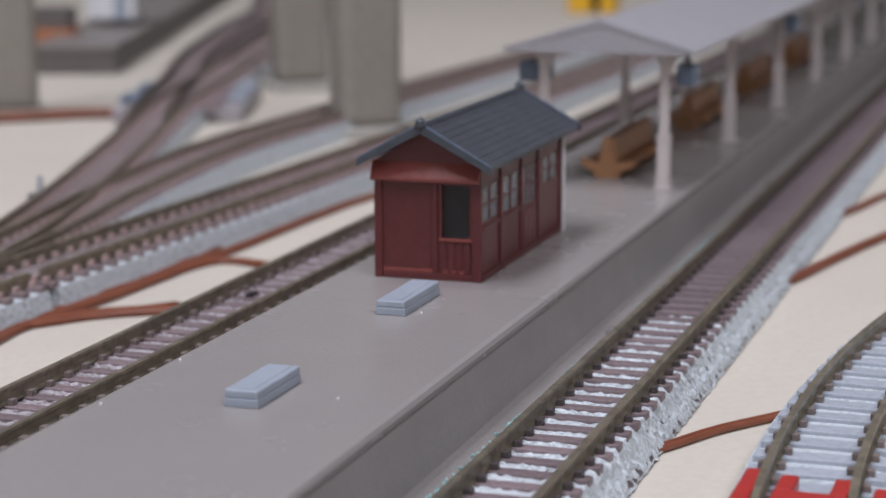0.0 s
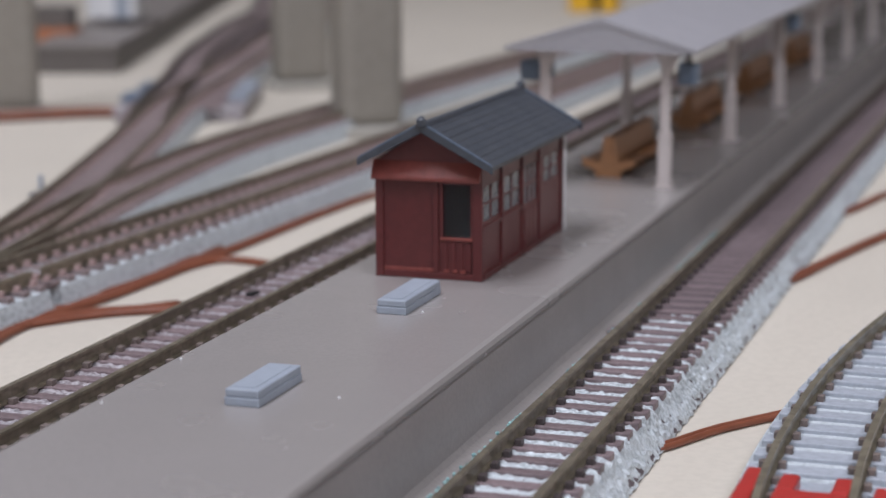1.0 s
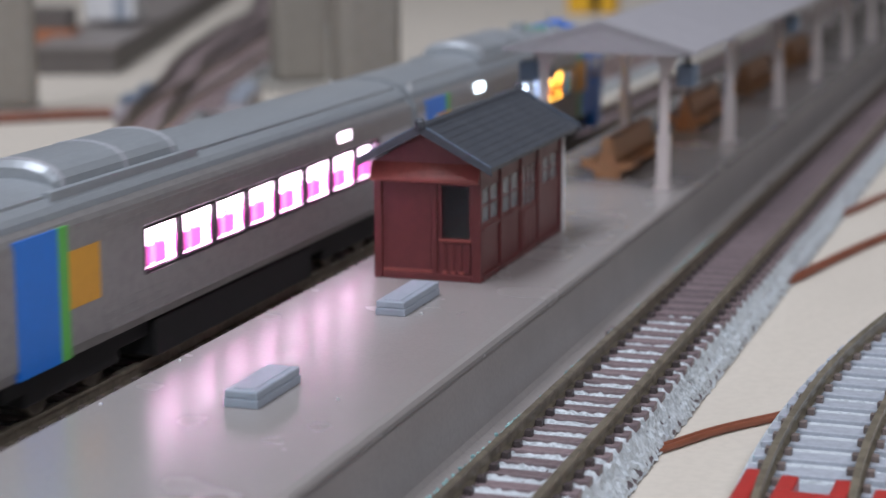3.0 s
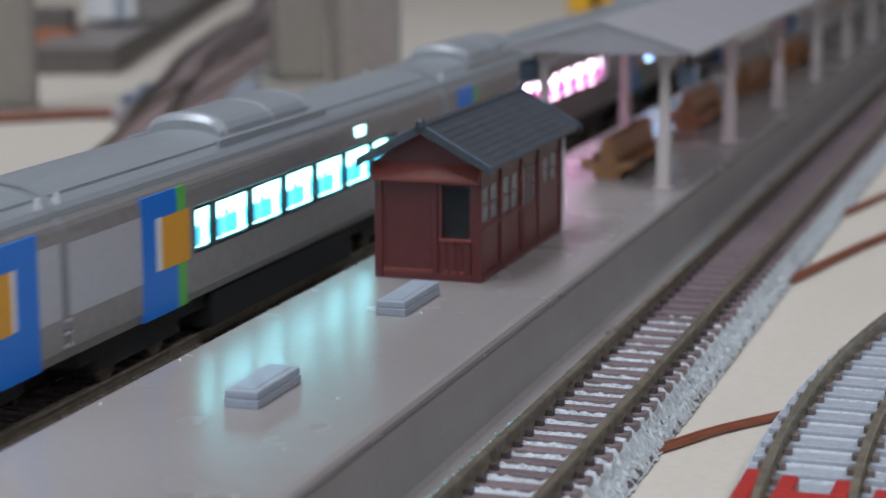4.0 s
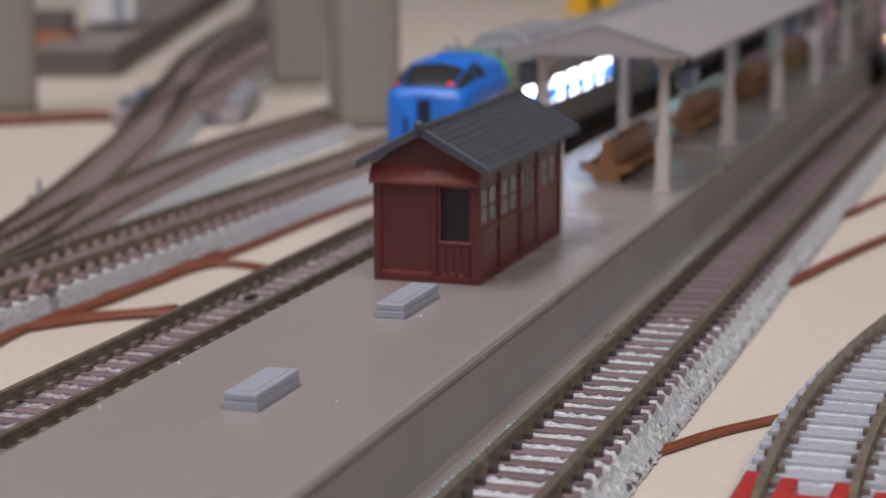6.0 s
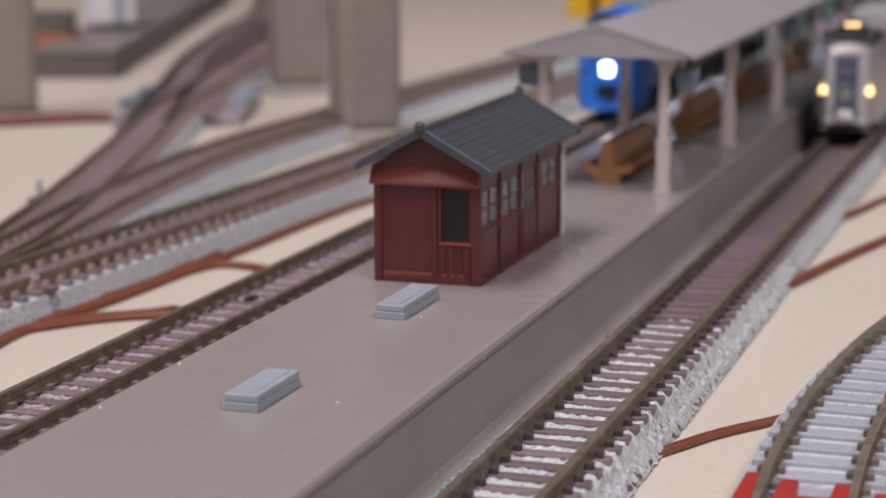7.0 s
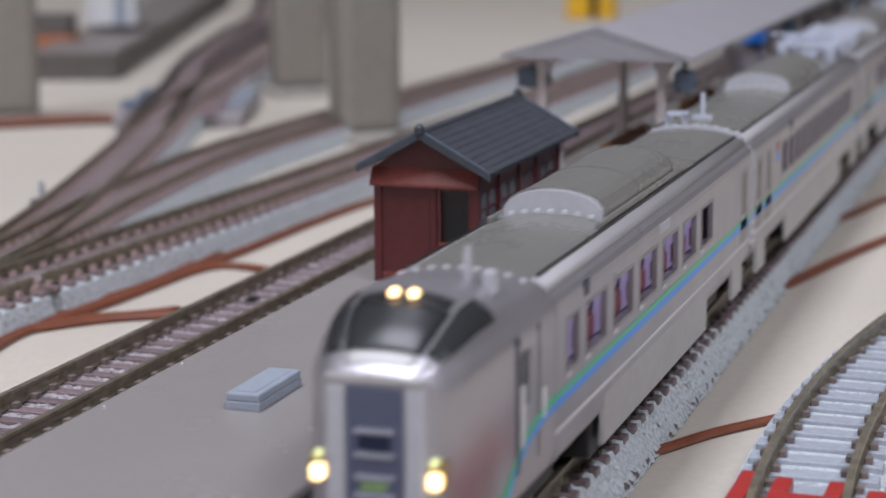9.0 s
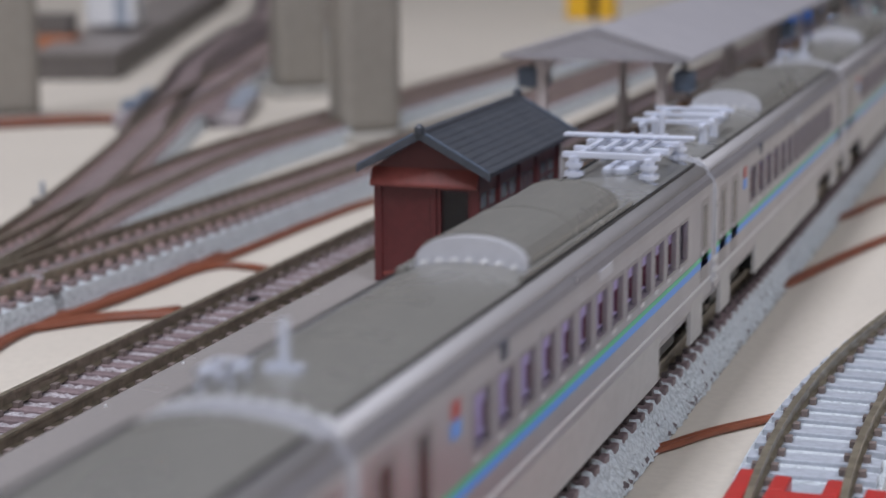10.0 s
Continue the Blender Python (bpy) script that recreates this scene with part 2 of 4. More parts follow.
def track(label, points, ztop, sleeper_mat, bed_mat, rail_mat=None, pitch=4.8, detail=None, sleeper=(16.0, 2.1, 1.0), fine=None, gravel=None, bed_half=9.3, chair=None, group="model railway tracks"):
    """A length of model track: moulded ballast bed, two rails, sleepers.  detail: the stretch of y with sleepers of their own."""
    rail_mat = rail_mat or M_RAIL
    thing = empty("railway_track", points[0][0], points[0][1], Z_TABLE)
    base = thing.matrix_world.inverted()
    zs = ztop - 2.05
    path = smooth_path(points, 6.0)
    rnd = random.Random(int(abs(points[0][0]) * 7))
    bed_top = 7.0 if fine else 8.35
    bm = bmesh.new()
    prof = [(-bed_half, Z_TABLE), (-bed_half, Z_TABLE + 0.6), (-bed_top, zs - 0.95), (-4.5, zs - 0.6), (0, zs - 0.55), (4.5, zs - 0.6), (bed_top, zs - 0.95), (bed_half, Z_TABLE + 0.6), (bed_half, Z_TABLE)]
    rings = []
    for x, y, h in path:
        c, s = math.cos(h), math.sin(h)
        rings.append([(x + c * u, y + s * u, w) for u, w in prof])
    loft(bm, rings)
    bm.transform(base)
    part("ballast_bed", bm, bed_mat, thing)
    if fine:
        # loose-looking gravel relief: over the whole bed up to fine[1], on the shoulders alone up to fine[2]
        shoulder = [(7.0, zs - 0.62), (7.5, zs - 1.2), (7.9, zs - 2.0), (8.35, zs - 2.8), (8.8, Z_TABLE + 1.7), (9.2, Z_TABLE + 0.9), (9.5, Z_TABLE + 0.2)]
        mirrored = [(-u, w) for u, w in reversed(shoulder)]
        middle = [(-6.3 + k * 0.7, zs - 0.42) for k in range(19)]
        for cross, ya, yb in ((mirrored + middle + shoulder, fine[0], fine[1]), (shoulder, fine[1] - 0.8, fine[2]), (mirrored, fine[1] - 0.8, fine[2])):
            bm = bmesh.new()
            rings = []
            for x, y, h in smooth_path(points, 0.75):
                if ya < y < yb:
                    c, s = math.cos(h), math.sin(h)
                    rings.append([(x + c * (u + rnd.uniform(-.22, .22)), y + s * u + rnd.uniform(-.22, .22), max(w + rnd.uniform(-.2, .28), Z_TABLE + 0.05)) for u, w in cross])
            if len(rings) > 1:
                loft(bm, rings, closed=False)
                bm.transform(base)
                tagged(part("ballast", bm, gravel or bed_mat, thing), kind="stuff")
            else:
                bm.free()
    if gravel:
        # purple-brown fill between the rails, almost flush with the sleepers
        bm = bmesh.new()
        rings = []
        for x, y, h in smooth_path(points, 1.5):
            if fine[1] < y < fine[2]:
                rings.append([(x + u, y + rnd.uniform(-.2, .2), zs - 0.14 + rnd.uniform(-.1, .1)) for u in (-4.2, -2.8, -1.4, 0, 1.4, 2.8, 4.2)])
        loft(bm, rings, closed=False)
        bm.transform(base)
        part("ballast_fill", bm, bed_mat, thing)
    for off in (-4.95, 4.95):
        bm = bmesh.new()
        loft(bm, rail_rings(path, off, ztop))
        bm.transform(base)
        part("rail", bm, rail_mat, thing)
    w, d, hgt = sleeper
    bm = box(bmesh.new(), -w / 2, w / 2, -d / 2, d / 2, -hgt, 0, 0.15)
    for off in (-4.95, 4.95):
        for side in (-1, 1):
            box(bm, off + side * 1.1 - 0.42, off + side * 1.1 + 0.42, -0.6, 0.6, 0, 0.75)
    for fc in bm.faces:
        if fc.calc_center_median().z > 0.05 * S:
            fc.material_index = 1
    one = mesh_of("sleeper", bm, sleeper_mat)
    one.materials.append(chair or M_CHAIR)
    rest = bmesh.new()
    for x, y, h in smooth_path(points, pitch):
        m = base @ pose(x * S, y * S, (zs - 0.02) * S, 0, 0, math.degrees(h))
        if detail and detail[0] < y < detail[1]:
            ob = new("sleeper", one)
            ob.parent = thing
            ob.matrix_basis = m
        else:
            k = len(rest.verts)
            rest.from_mesh(one)
            bmesh.ops.transform(rest, matrix=m, verts=list(rest.verts)[k:])
    if rest.verts:
        strip = tagged(part("sleeper_strip", rest, sleeper_mat, thing), kind="stuff")
        strip.data.materials.append(chair or M_CHAIR)
    else:
        rest.free()
    return tagged(thing, label, "railway track", group)

X_R, X_L, Z_R, Z_L = 11.8, -52.3, -5.9, -4.8
track("straight model track with brown sleepers beside the platform", [(X_R, -330), (X_R, -100), (X_R, 200), (X_R, 700), (X_R, 1900)], Z_R, M_SLEEPER, M_BALLASTPURPLE, M_RAILMID, detail=(-120, 330), fine=(-120, 24, 520), gravel=M_BALLAST, sleeper=(14.8, 2.1, 1.0))
track("straight model track with brown sleepers behind the platform", [(X_L, -700), (X_L, -100), (X_L, 200), (X_L, 700), (X_L, 1900)], Z_L, M_SLEEPER, M_BALLASTBROWN, M_RAILMID, chair=M_CHAIRBROWN, detail=(-120, 330), fine=(-110, 130, 130))
curve = [(433.4 - 391 * math.cos(a), -38 + 391 * math.sin(a)) for a in (radians(k) for k in range(-16, 75, 6))]
track("curved model track with pale concrete sleepers", curve, Z_R, M_CONCRETE, M_BALLAST, chair=M_CHAIRBROWN, pitch=6.0, sleeper=(15.5, 3.0, 1.0), detail=(-130, 200))
track("model track with pinkish sleepers on grey ballast", [(-98.6, 17), (-96, 80), (-92, 200), (-88, 400), (-85, 900)], Z_R, M_SLEEPERPINK, M_BALLAST, M_RAILMID, chair=M_CHAIRPINK, detail=(-30, 330))
track("short model track section with pinkish sleepers", [(-105.5, -160), (-102, -70), (-98.7, 15.4)], Z_R, M_SLEEPERPINK, M_BALLAST, M_RAILMID, chair=M_CHAIRPINK, detail=(-60, 330))
track("model track with pinkish sleepers joining a turnout", [(-104, -40), (-112, 40), (-122, 100), (-129.5, 165), (-129, 230), (-125, 350), (-121, 450), (-110, 900)], Z_R + 0.1, M_SLEEPERPINK, M_BALLAST, M_RAILMID, chair=M_CHAIRPINK, detail=(0, 330))
track("diverging turnout track with pinkish sleepers", [(-105, -50), (-111, 20), (-124, 75), (-152, 162), (-180, 245), (-199, 316), (-216, 377), (-234, 443), (-262, 560), (-330, 800)], Z_R + 0.22, M_SLEEPERPINK, M_BALLAST, M_RAILMID, chair=M_CHAIRPINK, detail=(0, 330))
# dark rails; the dark bed colour imitates the shadow along the far platform
track("far siding track beside the far platform, shadow put into its dark bed", [(-172, 214), (-187, 252), (-211, 318), (-237, 384), (-271, 489), (-316, 632), (-470, 1000)], Z_R + 0.32, M_SLEEPERPINK, M_BALLASTPURPLE, M_RAILDARK)


# ---- platform ----
def platform():
    thing = empty("station_platform", -17.5, 80, Z_TABLE)
    base = thing.matrix_world.inverted()
    y0, y1 = -260, 640
    bm = bmesh.new()
    prism(bm, [(-35.1, -0.5), (-34.7, 0), (-1.7, 0), (-1.0, -0.2), (-0.7, -0.7), (-0.7, -1.3), (-35.1, -1.3)], y0, y1)
    bm.transform(base)
    part("deck", bm, M_PLAT, thing)
    bm = bmesh.new()
    prism(bm, [(-34.6, -1.3), (-1.1, -1.3), (-0.1, -9.6), (0.4, -10.2), (2.3, -10.8), (2.3, Z_TABLE), (-35.0, Z_TABLE)], y0, y1)
    bm.transform(base)
    part("side_wall", bm, M_PLATSIDE, thing, "brown-grey moulded side wall with a foot ledge")
    # black strip added for the shade in the gap between ledge and track
    bm = box(bmesh.new(), 2.31, 3.1, -200, 560, Z_TABLE, -10.0, 0.1)
    bm.transform(base)
    part("foot_strip", bm, M_BLACK, thing, "black strip imitating the shaded gap along the platform foot")
    return tagged(thing, "long grey plastic island platform with a rounded lip", "platform")


platform()


# ---- waiting hut ----
def hut():
    thing = empty("waiting_hut", -20.7, 22, 0)
    base = thing.matrix_world.inverted()
    x0, x1, y0, y1 = -28.6, -12.8, 0.0, 44.8
    xm, top = (x0 + x1) / 2, 17.2

    def add(name, bm, m, parent=thing, label=""):
        bm.transform(base)
        return part(name, bm, m, parent, label)

    def addbox(name, dims, m, bevel=0.0, label="", parent=thing):
        return add(name, box(bmesh.new(), *dims, bevel), m, parent, label)

    # side walls with real openings
    openings = ((1.0, 9.4, 8.4, 13.6), (11.4, 20.2, 8.2, 13.6), (22.4, 29.6, 7.5, 13.7), (33.4, 42.4, 9.3, 13.6))
    for xa, xb in ((x1 - 0.8, x1), (x0, x0 + 0.8)):
        edge = y0 + 0.6
        for ya, yb, za, zb in openings:
            addbox("wall_panel", (xa, xb, edge, ya, 0.0, top), M_HUT)
            addbox("wall_panel", (xa, xb, ya, yb, 0.0, za), M_HUT)
            addbox("wall_panel", (xa, xb, ya, yb, zb, top), M_HUT)
            edge = yb
        addbox("wall_panel", (xa, xb, edge, y1, 0.0, top), M_HUT)
        out = xb if xb == x1 else xa
        sgn = 1 if xb == x1 else -1
        for k, (ya, yb, za, zb) in enumerate(openings):
            xo = sorted((out - sgn * 0.30, out - sgn * 0.12))
            pane = addbox("window_pane", (*xo, ya, yb, za, zb), M_CLOUDY)
            pane.visible_shadow = False
            xo = sorted((out - sgn * 0.7, out + sgn * 0.05))
            cols = 3 if k == 2 else 2
            for c in range(cols + 1):
                yy = ya + (yb - ya) * c / cols
                addbox("glazing_bar", (*xo, yy - 0.16, yy + 0.16, za, zb), M_HUT)
            for r in range(3):
                zz = za + (zb - za) * r / 2
                xr = sorted((out - sgn * 0.7, out + sgn * 0.02))
                addbox("glazing_bar", (*xr, ya, yb, zz - 0.12, zz + 0.12), M_HUT)
        xs = sorted((out, out + sgn * 0.3))
        addbox("base_rail", (*xs, y0 + 1, y1 - 0.5, 0, 1.0), M_HUT, 0.08)
        for yy in (10.3, 21.2, 30.8, 44.2):
            addbox("batten", (*xs, yy - 0.4, yy + 0.4, 0, top), M_HUT, 0.06)
        xs = sorted((out, out + sgn * 0.22))
        addbox("waist_rail", (*xs, y0 + 1, 22.0, 7.3, 7.9), M_HUT, 0.06)
        # sliding door leaf below its glazing
        for c in range(3):
            xs2 = sorted((out, out + sgn * 0.2))
            addbox("door_board", (*xs2, 22.7 + c * 2.3, 24.7 + c * 2.3, 1.2, 7.0), M_HUT, 0.06)
    # back wall, front wall with an opening, gables
    addbox("back_wall", (x0, x1, y1 - 0.8, y1, 0, top), M_HUT)
    bm = bmesh.new()
    for d in ((x0, -18.6, 0, top), (-14.2, x1, 0, top), (-18.6, -14.2, 0, 6.1), (-18.6, -14.2, 13.9, top)):
        box(bm, d[0], d[1], y0 + 0.35, y0 + 0.95, d[2], d[3])
    add("front_wall", bm, M_HUT)
    for yy in (y0 + 0.35, y1 - 0.8):
        bm = bmesh.new()
        prism(bm, [(x0, top), (x1, top), (xm, 22.0)], yy, yy + 0.7)
        add("gable", bm, M_HUT)
    addbox("corner_post", (x0 - 0.2, x0 + 1.0, y0 - 0.05, y0 + 0.6, 0, 15), M_HUT, 0.12)
    addbox("corner_post", (x1 - 1.15, x1 + 0.25, y0 - 0.1, y0 + 0.7, 0, 16.4), M_HUT, 0.12)
    addbox("sill", (x0 + 1.0, x1 - 1.15, y0 + 0.05, y0 + 0.5, 0, 1.0), M_HUT, 0.15)
    bm = bmesh.new()
    loft(bm, [[(x, y0 + 0.4, 17.2), (x, y0 - 0.9, 15.0), (x, y0 - 1.0, 14.7), (x, y0 - 0.9, 14.4), (x, y0 + 0.4, 14.6)] for x in (x0 - 0.5, x1 + 0.1)])
    add("visor", bm, M_HUTLIGHT, label="sloping red visor over the front")
    addbox("mullion", (-20.0, -19.2, y0 + 0.02, y0 + 0.5, 1.0, 14.2), M_HUT, 0.1)
    pane = addbox("window_pane", (-18.6, -14.2, y0 + 0.6, y0 + 0.75, 6.1, 13.9), M_CLEAR, label="dark front window pane")
    pane.visible_shadow = False
    for d in ((-18.95, -18.5), (-14.35, -13.95)):
        addbox("window_frame", (d[0], d[1], y0 + 0.1, y0 + 0.5, 6.1, 14.2), M_HUT, 0.06)
    addbox("window_sill", (-18.95, -13.95, y0 - 0.02, y0 + 0.5, 5.75, 6.25), M_HUTLIGHT, 0.1)
    for k in range(4):
        addbox("slat", (-18.75 + k * 1.22, -17.95 + k * 1.22, y0 + 0.15, y0 + 0.5, 1.3, 5.6), M_HUT, 0.1)
    for k in range(3):
        addbox("slat_foot", (-18.4 + k * 1.25, -17.6 + k * 1.25, y0 - 0.0, y0 + 0.4, 1.0, 1.5), M_HUTLIGHT, 0.1)
    addbox("panel_rail", (x0 + 1.0, -20.0, y0 + 0.12, y0 + 0.5, 1.0, 1.5), M_HUTLIGHT, 0.1)
    # roof: deck, tile courses, ridge, barge boards; the rear eave is a little shorter
    reach = {-1: 0.92, 1: 1.0}
    bm = bmesh.new()
    for side in (-1, 1):
        loft(bm, [[(xm, y, 22.7), (xm + side * 10.2 * reach[side], y, 22.7 - 5.75 * reach[side]), (xm + side * 10.2 * reach[side], y, 22.1 - 5.7 * reach[side]), (xm, y, 22.1)] for y in (y0 - 2.7, y1 + 2.7)])
    roof = add("roof", bm, M_HUTROOF, label="slate-grey pitched roof")
    rnd = random.Random(5)
    n = 9
    for side in (-1, 1):
        for k in range(n):
            a, c = k / n * reach[side], min((k + 1.12) / n, 1) * reach[side]
            ends = []
            for y in (y0 - 2.7, y1 + 2.7):
                xa, xc = xm + side * 10.4 * a, xm + side * 10.4 * min(c, 1)
                za, zc = 22.75 - 5.8 * a, 22.75 - 5.8 * min(c, 1)
                j = rnd.uniform(-0.03, 0.03)
                ends.append([(xa, y, za + 0.05), (xc, y, zc + 0.17 + j), (xc, y, zc + 0.02), (xa, y, za - 0.1)])
            bm = bmesh.new()
            loft(bm, ends)
            add("tile_course", bm, M_HUTROOF, roof)
    bm = bmesh.new()
    prism(bm, [(xm - 0.8, 22.5), (xm - 0.6, 23.0), (xm, 23.25), (xm + 0.6, 23.0), (xm + 0.8, 22.5)], y0 - 3.0, y1 + 3.0)
    add("ridge_cap", bm, M_HUTROOF, roof)
    for yy in (y0 - 3.2, y1 + 2.6):
        bm = bmesh.new()
        tube(bm, xm, yy + 0.3, 22.6, 23.5, 0.7, 0.75, 12)
        tube(bm, xm, yy + 0.3, 23.5, 24.0, 0.75, 0.3, 12)
        add("ridge_end", bm, M_HUTROOF, roof)
    for yy in (y0 - 3.0, y1 + 2.4):
        for side in (-1, 1):
            bm = bmesh.new()
            k = reach[side]
            loft(bm, [[(xm, y, 23.0), (xm + side * 10.6 * k, y, 23.0 - 5.85 * k), (xm + side * 10.6 * k, y, 21.7 - 5.6 * k), (xm, y, 21.7)] for y in (yy, yy + 0.6)])
            add("barge_board", bm, M_HUTROOF, roof)
            bm = bmesh.new()
            loft(bm, [[(xm + side * 0.9, y, 22.78), (xm + side * 10.5 * k, y, 23.28 - 5.85 * k), (xm + side * 10.5 * k, y, 23.06 - 5.85 * k), (xm + side * 0.9, y, 22.45)] for y in (yy + 0.05, yy + 0.3)])
            add("barge_cap", bm, M_SIGN, roof, "worn paler edge")
    bm = bmesh.new()
    tube(bm, x1 + 0.35, y1 + 0.3, 0, 16, 0.28, 0.28, 10)
    add("downpipe", bm, M_WHITE, thing, "white downpipe at the back corner")
    return tagged(thing, "dark red plastic waiting hut with slate roof", "hut")


hut()


# ---- canopy ----
def canopy():
    thing = empty("platform_canopy", -17, 300, 0)
    base = thing.matrix_world.inverted()

    def add(name, bm, m, label="", parent=thing):
        bm.transform(base)
        return part(name, bm, m, parent, label)
    y0, y1, xm = 86.5, 640, -17.0
    bm = bmesh.new()
    for side in (-1, 1):
        loft(bm, [[(xm, y, 31.4), (xm + side * 18.1, y, 26.0), (xm + side * 18.1, y, 25.2), (xm, y, 30.4)] for y in (y0, y1)])
    add("roof", bm, M_CANOPY, "lavender-grey pitched roof sheet")
    bm = bmesh.new()
    prism(bm, [(xm - 17.6, 25.2), (xm + 17.6, 25.2), (xm, 30.5)], y0 + 0.15, y0 + 1.6)
    add("gable", bm, M_CANOPY)
    y = 92.0
    while y < y1:
        for x in (-28.6, -5.7):
            bm = bmesh.new()
            for h, z0, z1 in ((1.6, 0, 0.6), (1.15, 0.6, 9.6), (1.3, 9.6, 10.1), (0.85, 10.1, 25.3)):
                box(bm, x - h, x + h, y - h, y + h, z0, z1, 0.12)
            post = add("post", bm, M_POST)
            bm = bmesh.new()
            loft(bm, [[(x - 2.3, yy, 25.2), (x + 2.9, yy, 25.2), (x + 0.85, yy, 21.6), (x - 0.85, yy, 22.6)] for yy in (y - 0.6, y + 0.6)])
            add("bracket", bm, M_POST)
        y += 67.0
    return tagged(thing, "grey pitched platform canopy on off-white posts", "canopy")


canopy()


def hatch(x0, x1, y0, y1):
    thing = empty("platform_box", (x0 + x1) / 2, (y0 + y1) / 2, 0)
    base = thing.matrix_world.inverted()
    for name, d, bev in (("base", (x0, x1, y0, y1, 0, 1.0), 0.12), ("lid", (x0 + 0.08, x1 - 0.08, y0 + 0.08, y1 - 0.08, 1.0, 1.95), 0.18), ("lid_panel", (x0 + 0.9, x1 - 0.9, y0 + 1.0, y1 - 1.0, 1.95, 2.03), 0.03)):
        bm = box(bmesh.new(), *d, bev)
        bm.transform(base)
        part(name, bm, M_BOX, thing)
    return tagged(thing, "small blue-grey plastic box on the platform", "box", "boxes on the platform")


hatch(-20.1, -15.9, -72.6, -60.0)
hatch(-20.0, -15.8, -23.8, -9.0)


def bench(y0, y1):
    """Back-to-back bench: two tilted seat boards on a central A-shaped back with end brackets."""
    xm = -18.6
    thing = empty("platform_bench", xm, (y0 + y1) / 2, 0)
    base = thing.matrix_world.inverted()

    def add(name, profile, ya, yb):
        bm = bmesh.new()
        prism(bm, [(xm + u, w) for u, w in profile], ya, yb)
        bm.transform(base)
        part(name, bm, M_BENCH, thing)
    for side in (-1, 1):
        add("seat", [(side * 1.6, 2.3), (side * 4.9, 2.7), (side * 4.9, 3.2), (side * 1.6, 2.8)], y0 + 0.8, y1 - 0.8)
        add("backrest", [(side * 1.7, 2.8), (side * 1.0, 7.6), (side * 0.4, 7.6), (side * 0.9, 2.8)], y0 + 0.4, y1 - 0.4)
    for y in (y0, (y0 + y1) / 2 - 0.6, y1 - 1.2):
        add("end_bracket", [(-5.2, 3.7), (-5.0, 2.2), (-2.6, 1.3), (-2.4, 0), (2.4, 0), (2.6, 1.3), (5.0, 2.2), (5.2, 3.7), (1.6, 2.9), (0.9, 7.8), (-0.9, 7.8), (-1.6, 2.9)], y, y + 1.2)
    return tagged(thing, "orange-brown plastic back-to-back platform bench", "bench", "benches on the platform")


for y in (101, 176, 251, 326):
    bench(y, y + 34)


def pier(x, y, turn, label):
    thing = empty("viaduct_pier", x, y, Z_TABLE, turn)
    part("shaft", box(bmesh.new(), -9.0, 9.0, -6.8, 6.8, 2.2, 100, 3.2), M_PILLAR, thing)
    part("foot", box(bmesh.new(), -12, 12, -10.5, 10.5, 0, 2.8, 0.5), M_PIERFOOT, thing, "pale foot plate")
    return tagged(thing, label, "pier", "viaduct piers")


pier(-119.6, 240, 40, "tall grey plastic viaduct pier on a foot plate")
pier(-180.5, 341, 40, "tall grey plastic viaduct pier on a foot plate")
pier(-233.5, 245, 40, "tall grey plastic viaduct pier on a foot plate")

# far platform with odds and ends; the body's darker taupe carries the shade on its sides
thing = empty("far_platform", -259, 364, Z_TABLE, 18.7)
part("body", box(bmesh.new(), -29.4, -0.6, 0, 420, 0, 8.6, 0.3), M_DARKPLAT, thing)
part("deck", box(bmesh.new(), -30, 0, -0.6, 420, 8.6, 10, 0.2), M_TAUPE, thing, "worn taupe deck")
tagged(thing, "taupe plastic platform end, side shade put into a darker body colour", "platform")



# ---- wires, red track piece, signs, clutter ----
def wire(points, label, radius=0.48, twin=True, z=None):
    thing = empty("layout_wire", points[0][0], points[0][1], Z_TABLE)
    base = thing.matrix_world.inverted()
    for off in ((-radius, radius) if twin else (0.0,)):
        bm = bmesh.new()
        rings = []
        for x, y, h in smooth_path(points, 3.0):
            c, s = math.cos(h), math.sin(h)
            rings.append([(x + c * (off + radius * math.cos(a)), y + s * (off + radius * math.cos(a)), Z_TABLE + radius + radius * math.sin(a)) for a in (2 * math.pi * k / 8 for k in range(8))])
        loft(bm, rings)
        bm.transform(base)
        part("strand", bm, M_WIRE, thing, smooth=True)
    return tagged(thing, label, "wire", "feeder wires on the table")


wire([(18, -37), (21.5, -31), (26, -22), (32, -13.5), (36, -8)], "flat brown twin wire crossing the cream table")
wire([(19, 70), (21.5, 79), (26, 100), (32, 124), (45, 170), (60, 220)], "flat brown twin wire crossing the cream table", 0.6)
wire([(18, 140), (21.3, 149), (24, 162), (26.6, 174), (36, 200), (60, 240)], "flat brown twin wire crossing the cream table", 0.55)
wire([(-125, -45), (-92, 0.5), (-82, 14), (-73, 20.5), (-62, 26)], "brown twin wire from under the grey track", 0.6)
wire([(-96, 5), (-88.5, 17.5), (-86, 38), (-85, 54), (-82, 62), (-74.3, 61.4), (-66, 56)], "brown twin wire curling between the tracks", 0.6)
wire([(-95, 0), (-87.5, 20), (-85.5, 50), (-84, 78), (-83, 112), (-80, 142), (-70, 170)], "brown twin wire along the grey track", 0.6)
wire([(-86, -19), (-89, -4), (-89, 6), (-85, 14), (-77, 20), (-72, 26)], "brown twin wire in the bundle beside the grey track", 0.6)
wire([(-91, -11), (-92, 1), (-90, 13), (-89, 26), (-87, 40), (-87, 58), (-89, 85)], "brown twin wire in the bundle beside the grey track", 0.6)
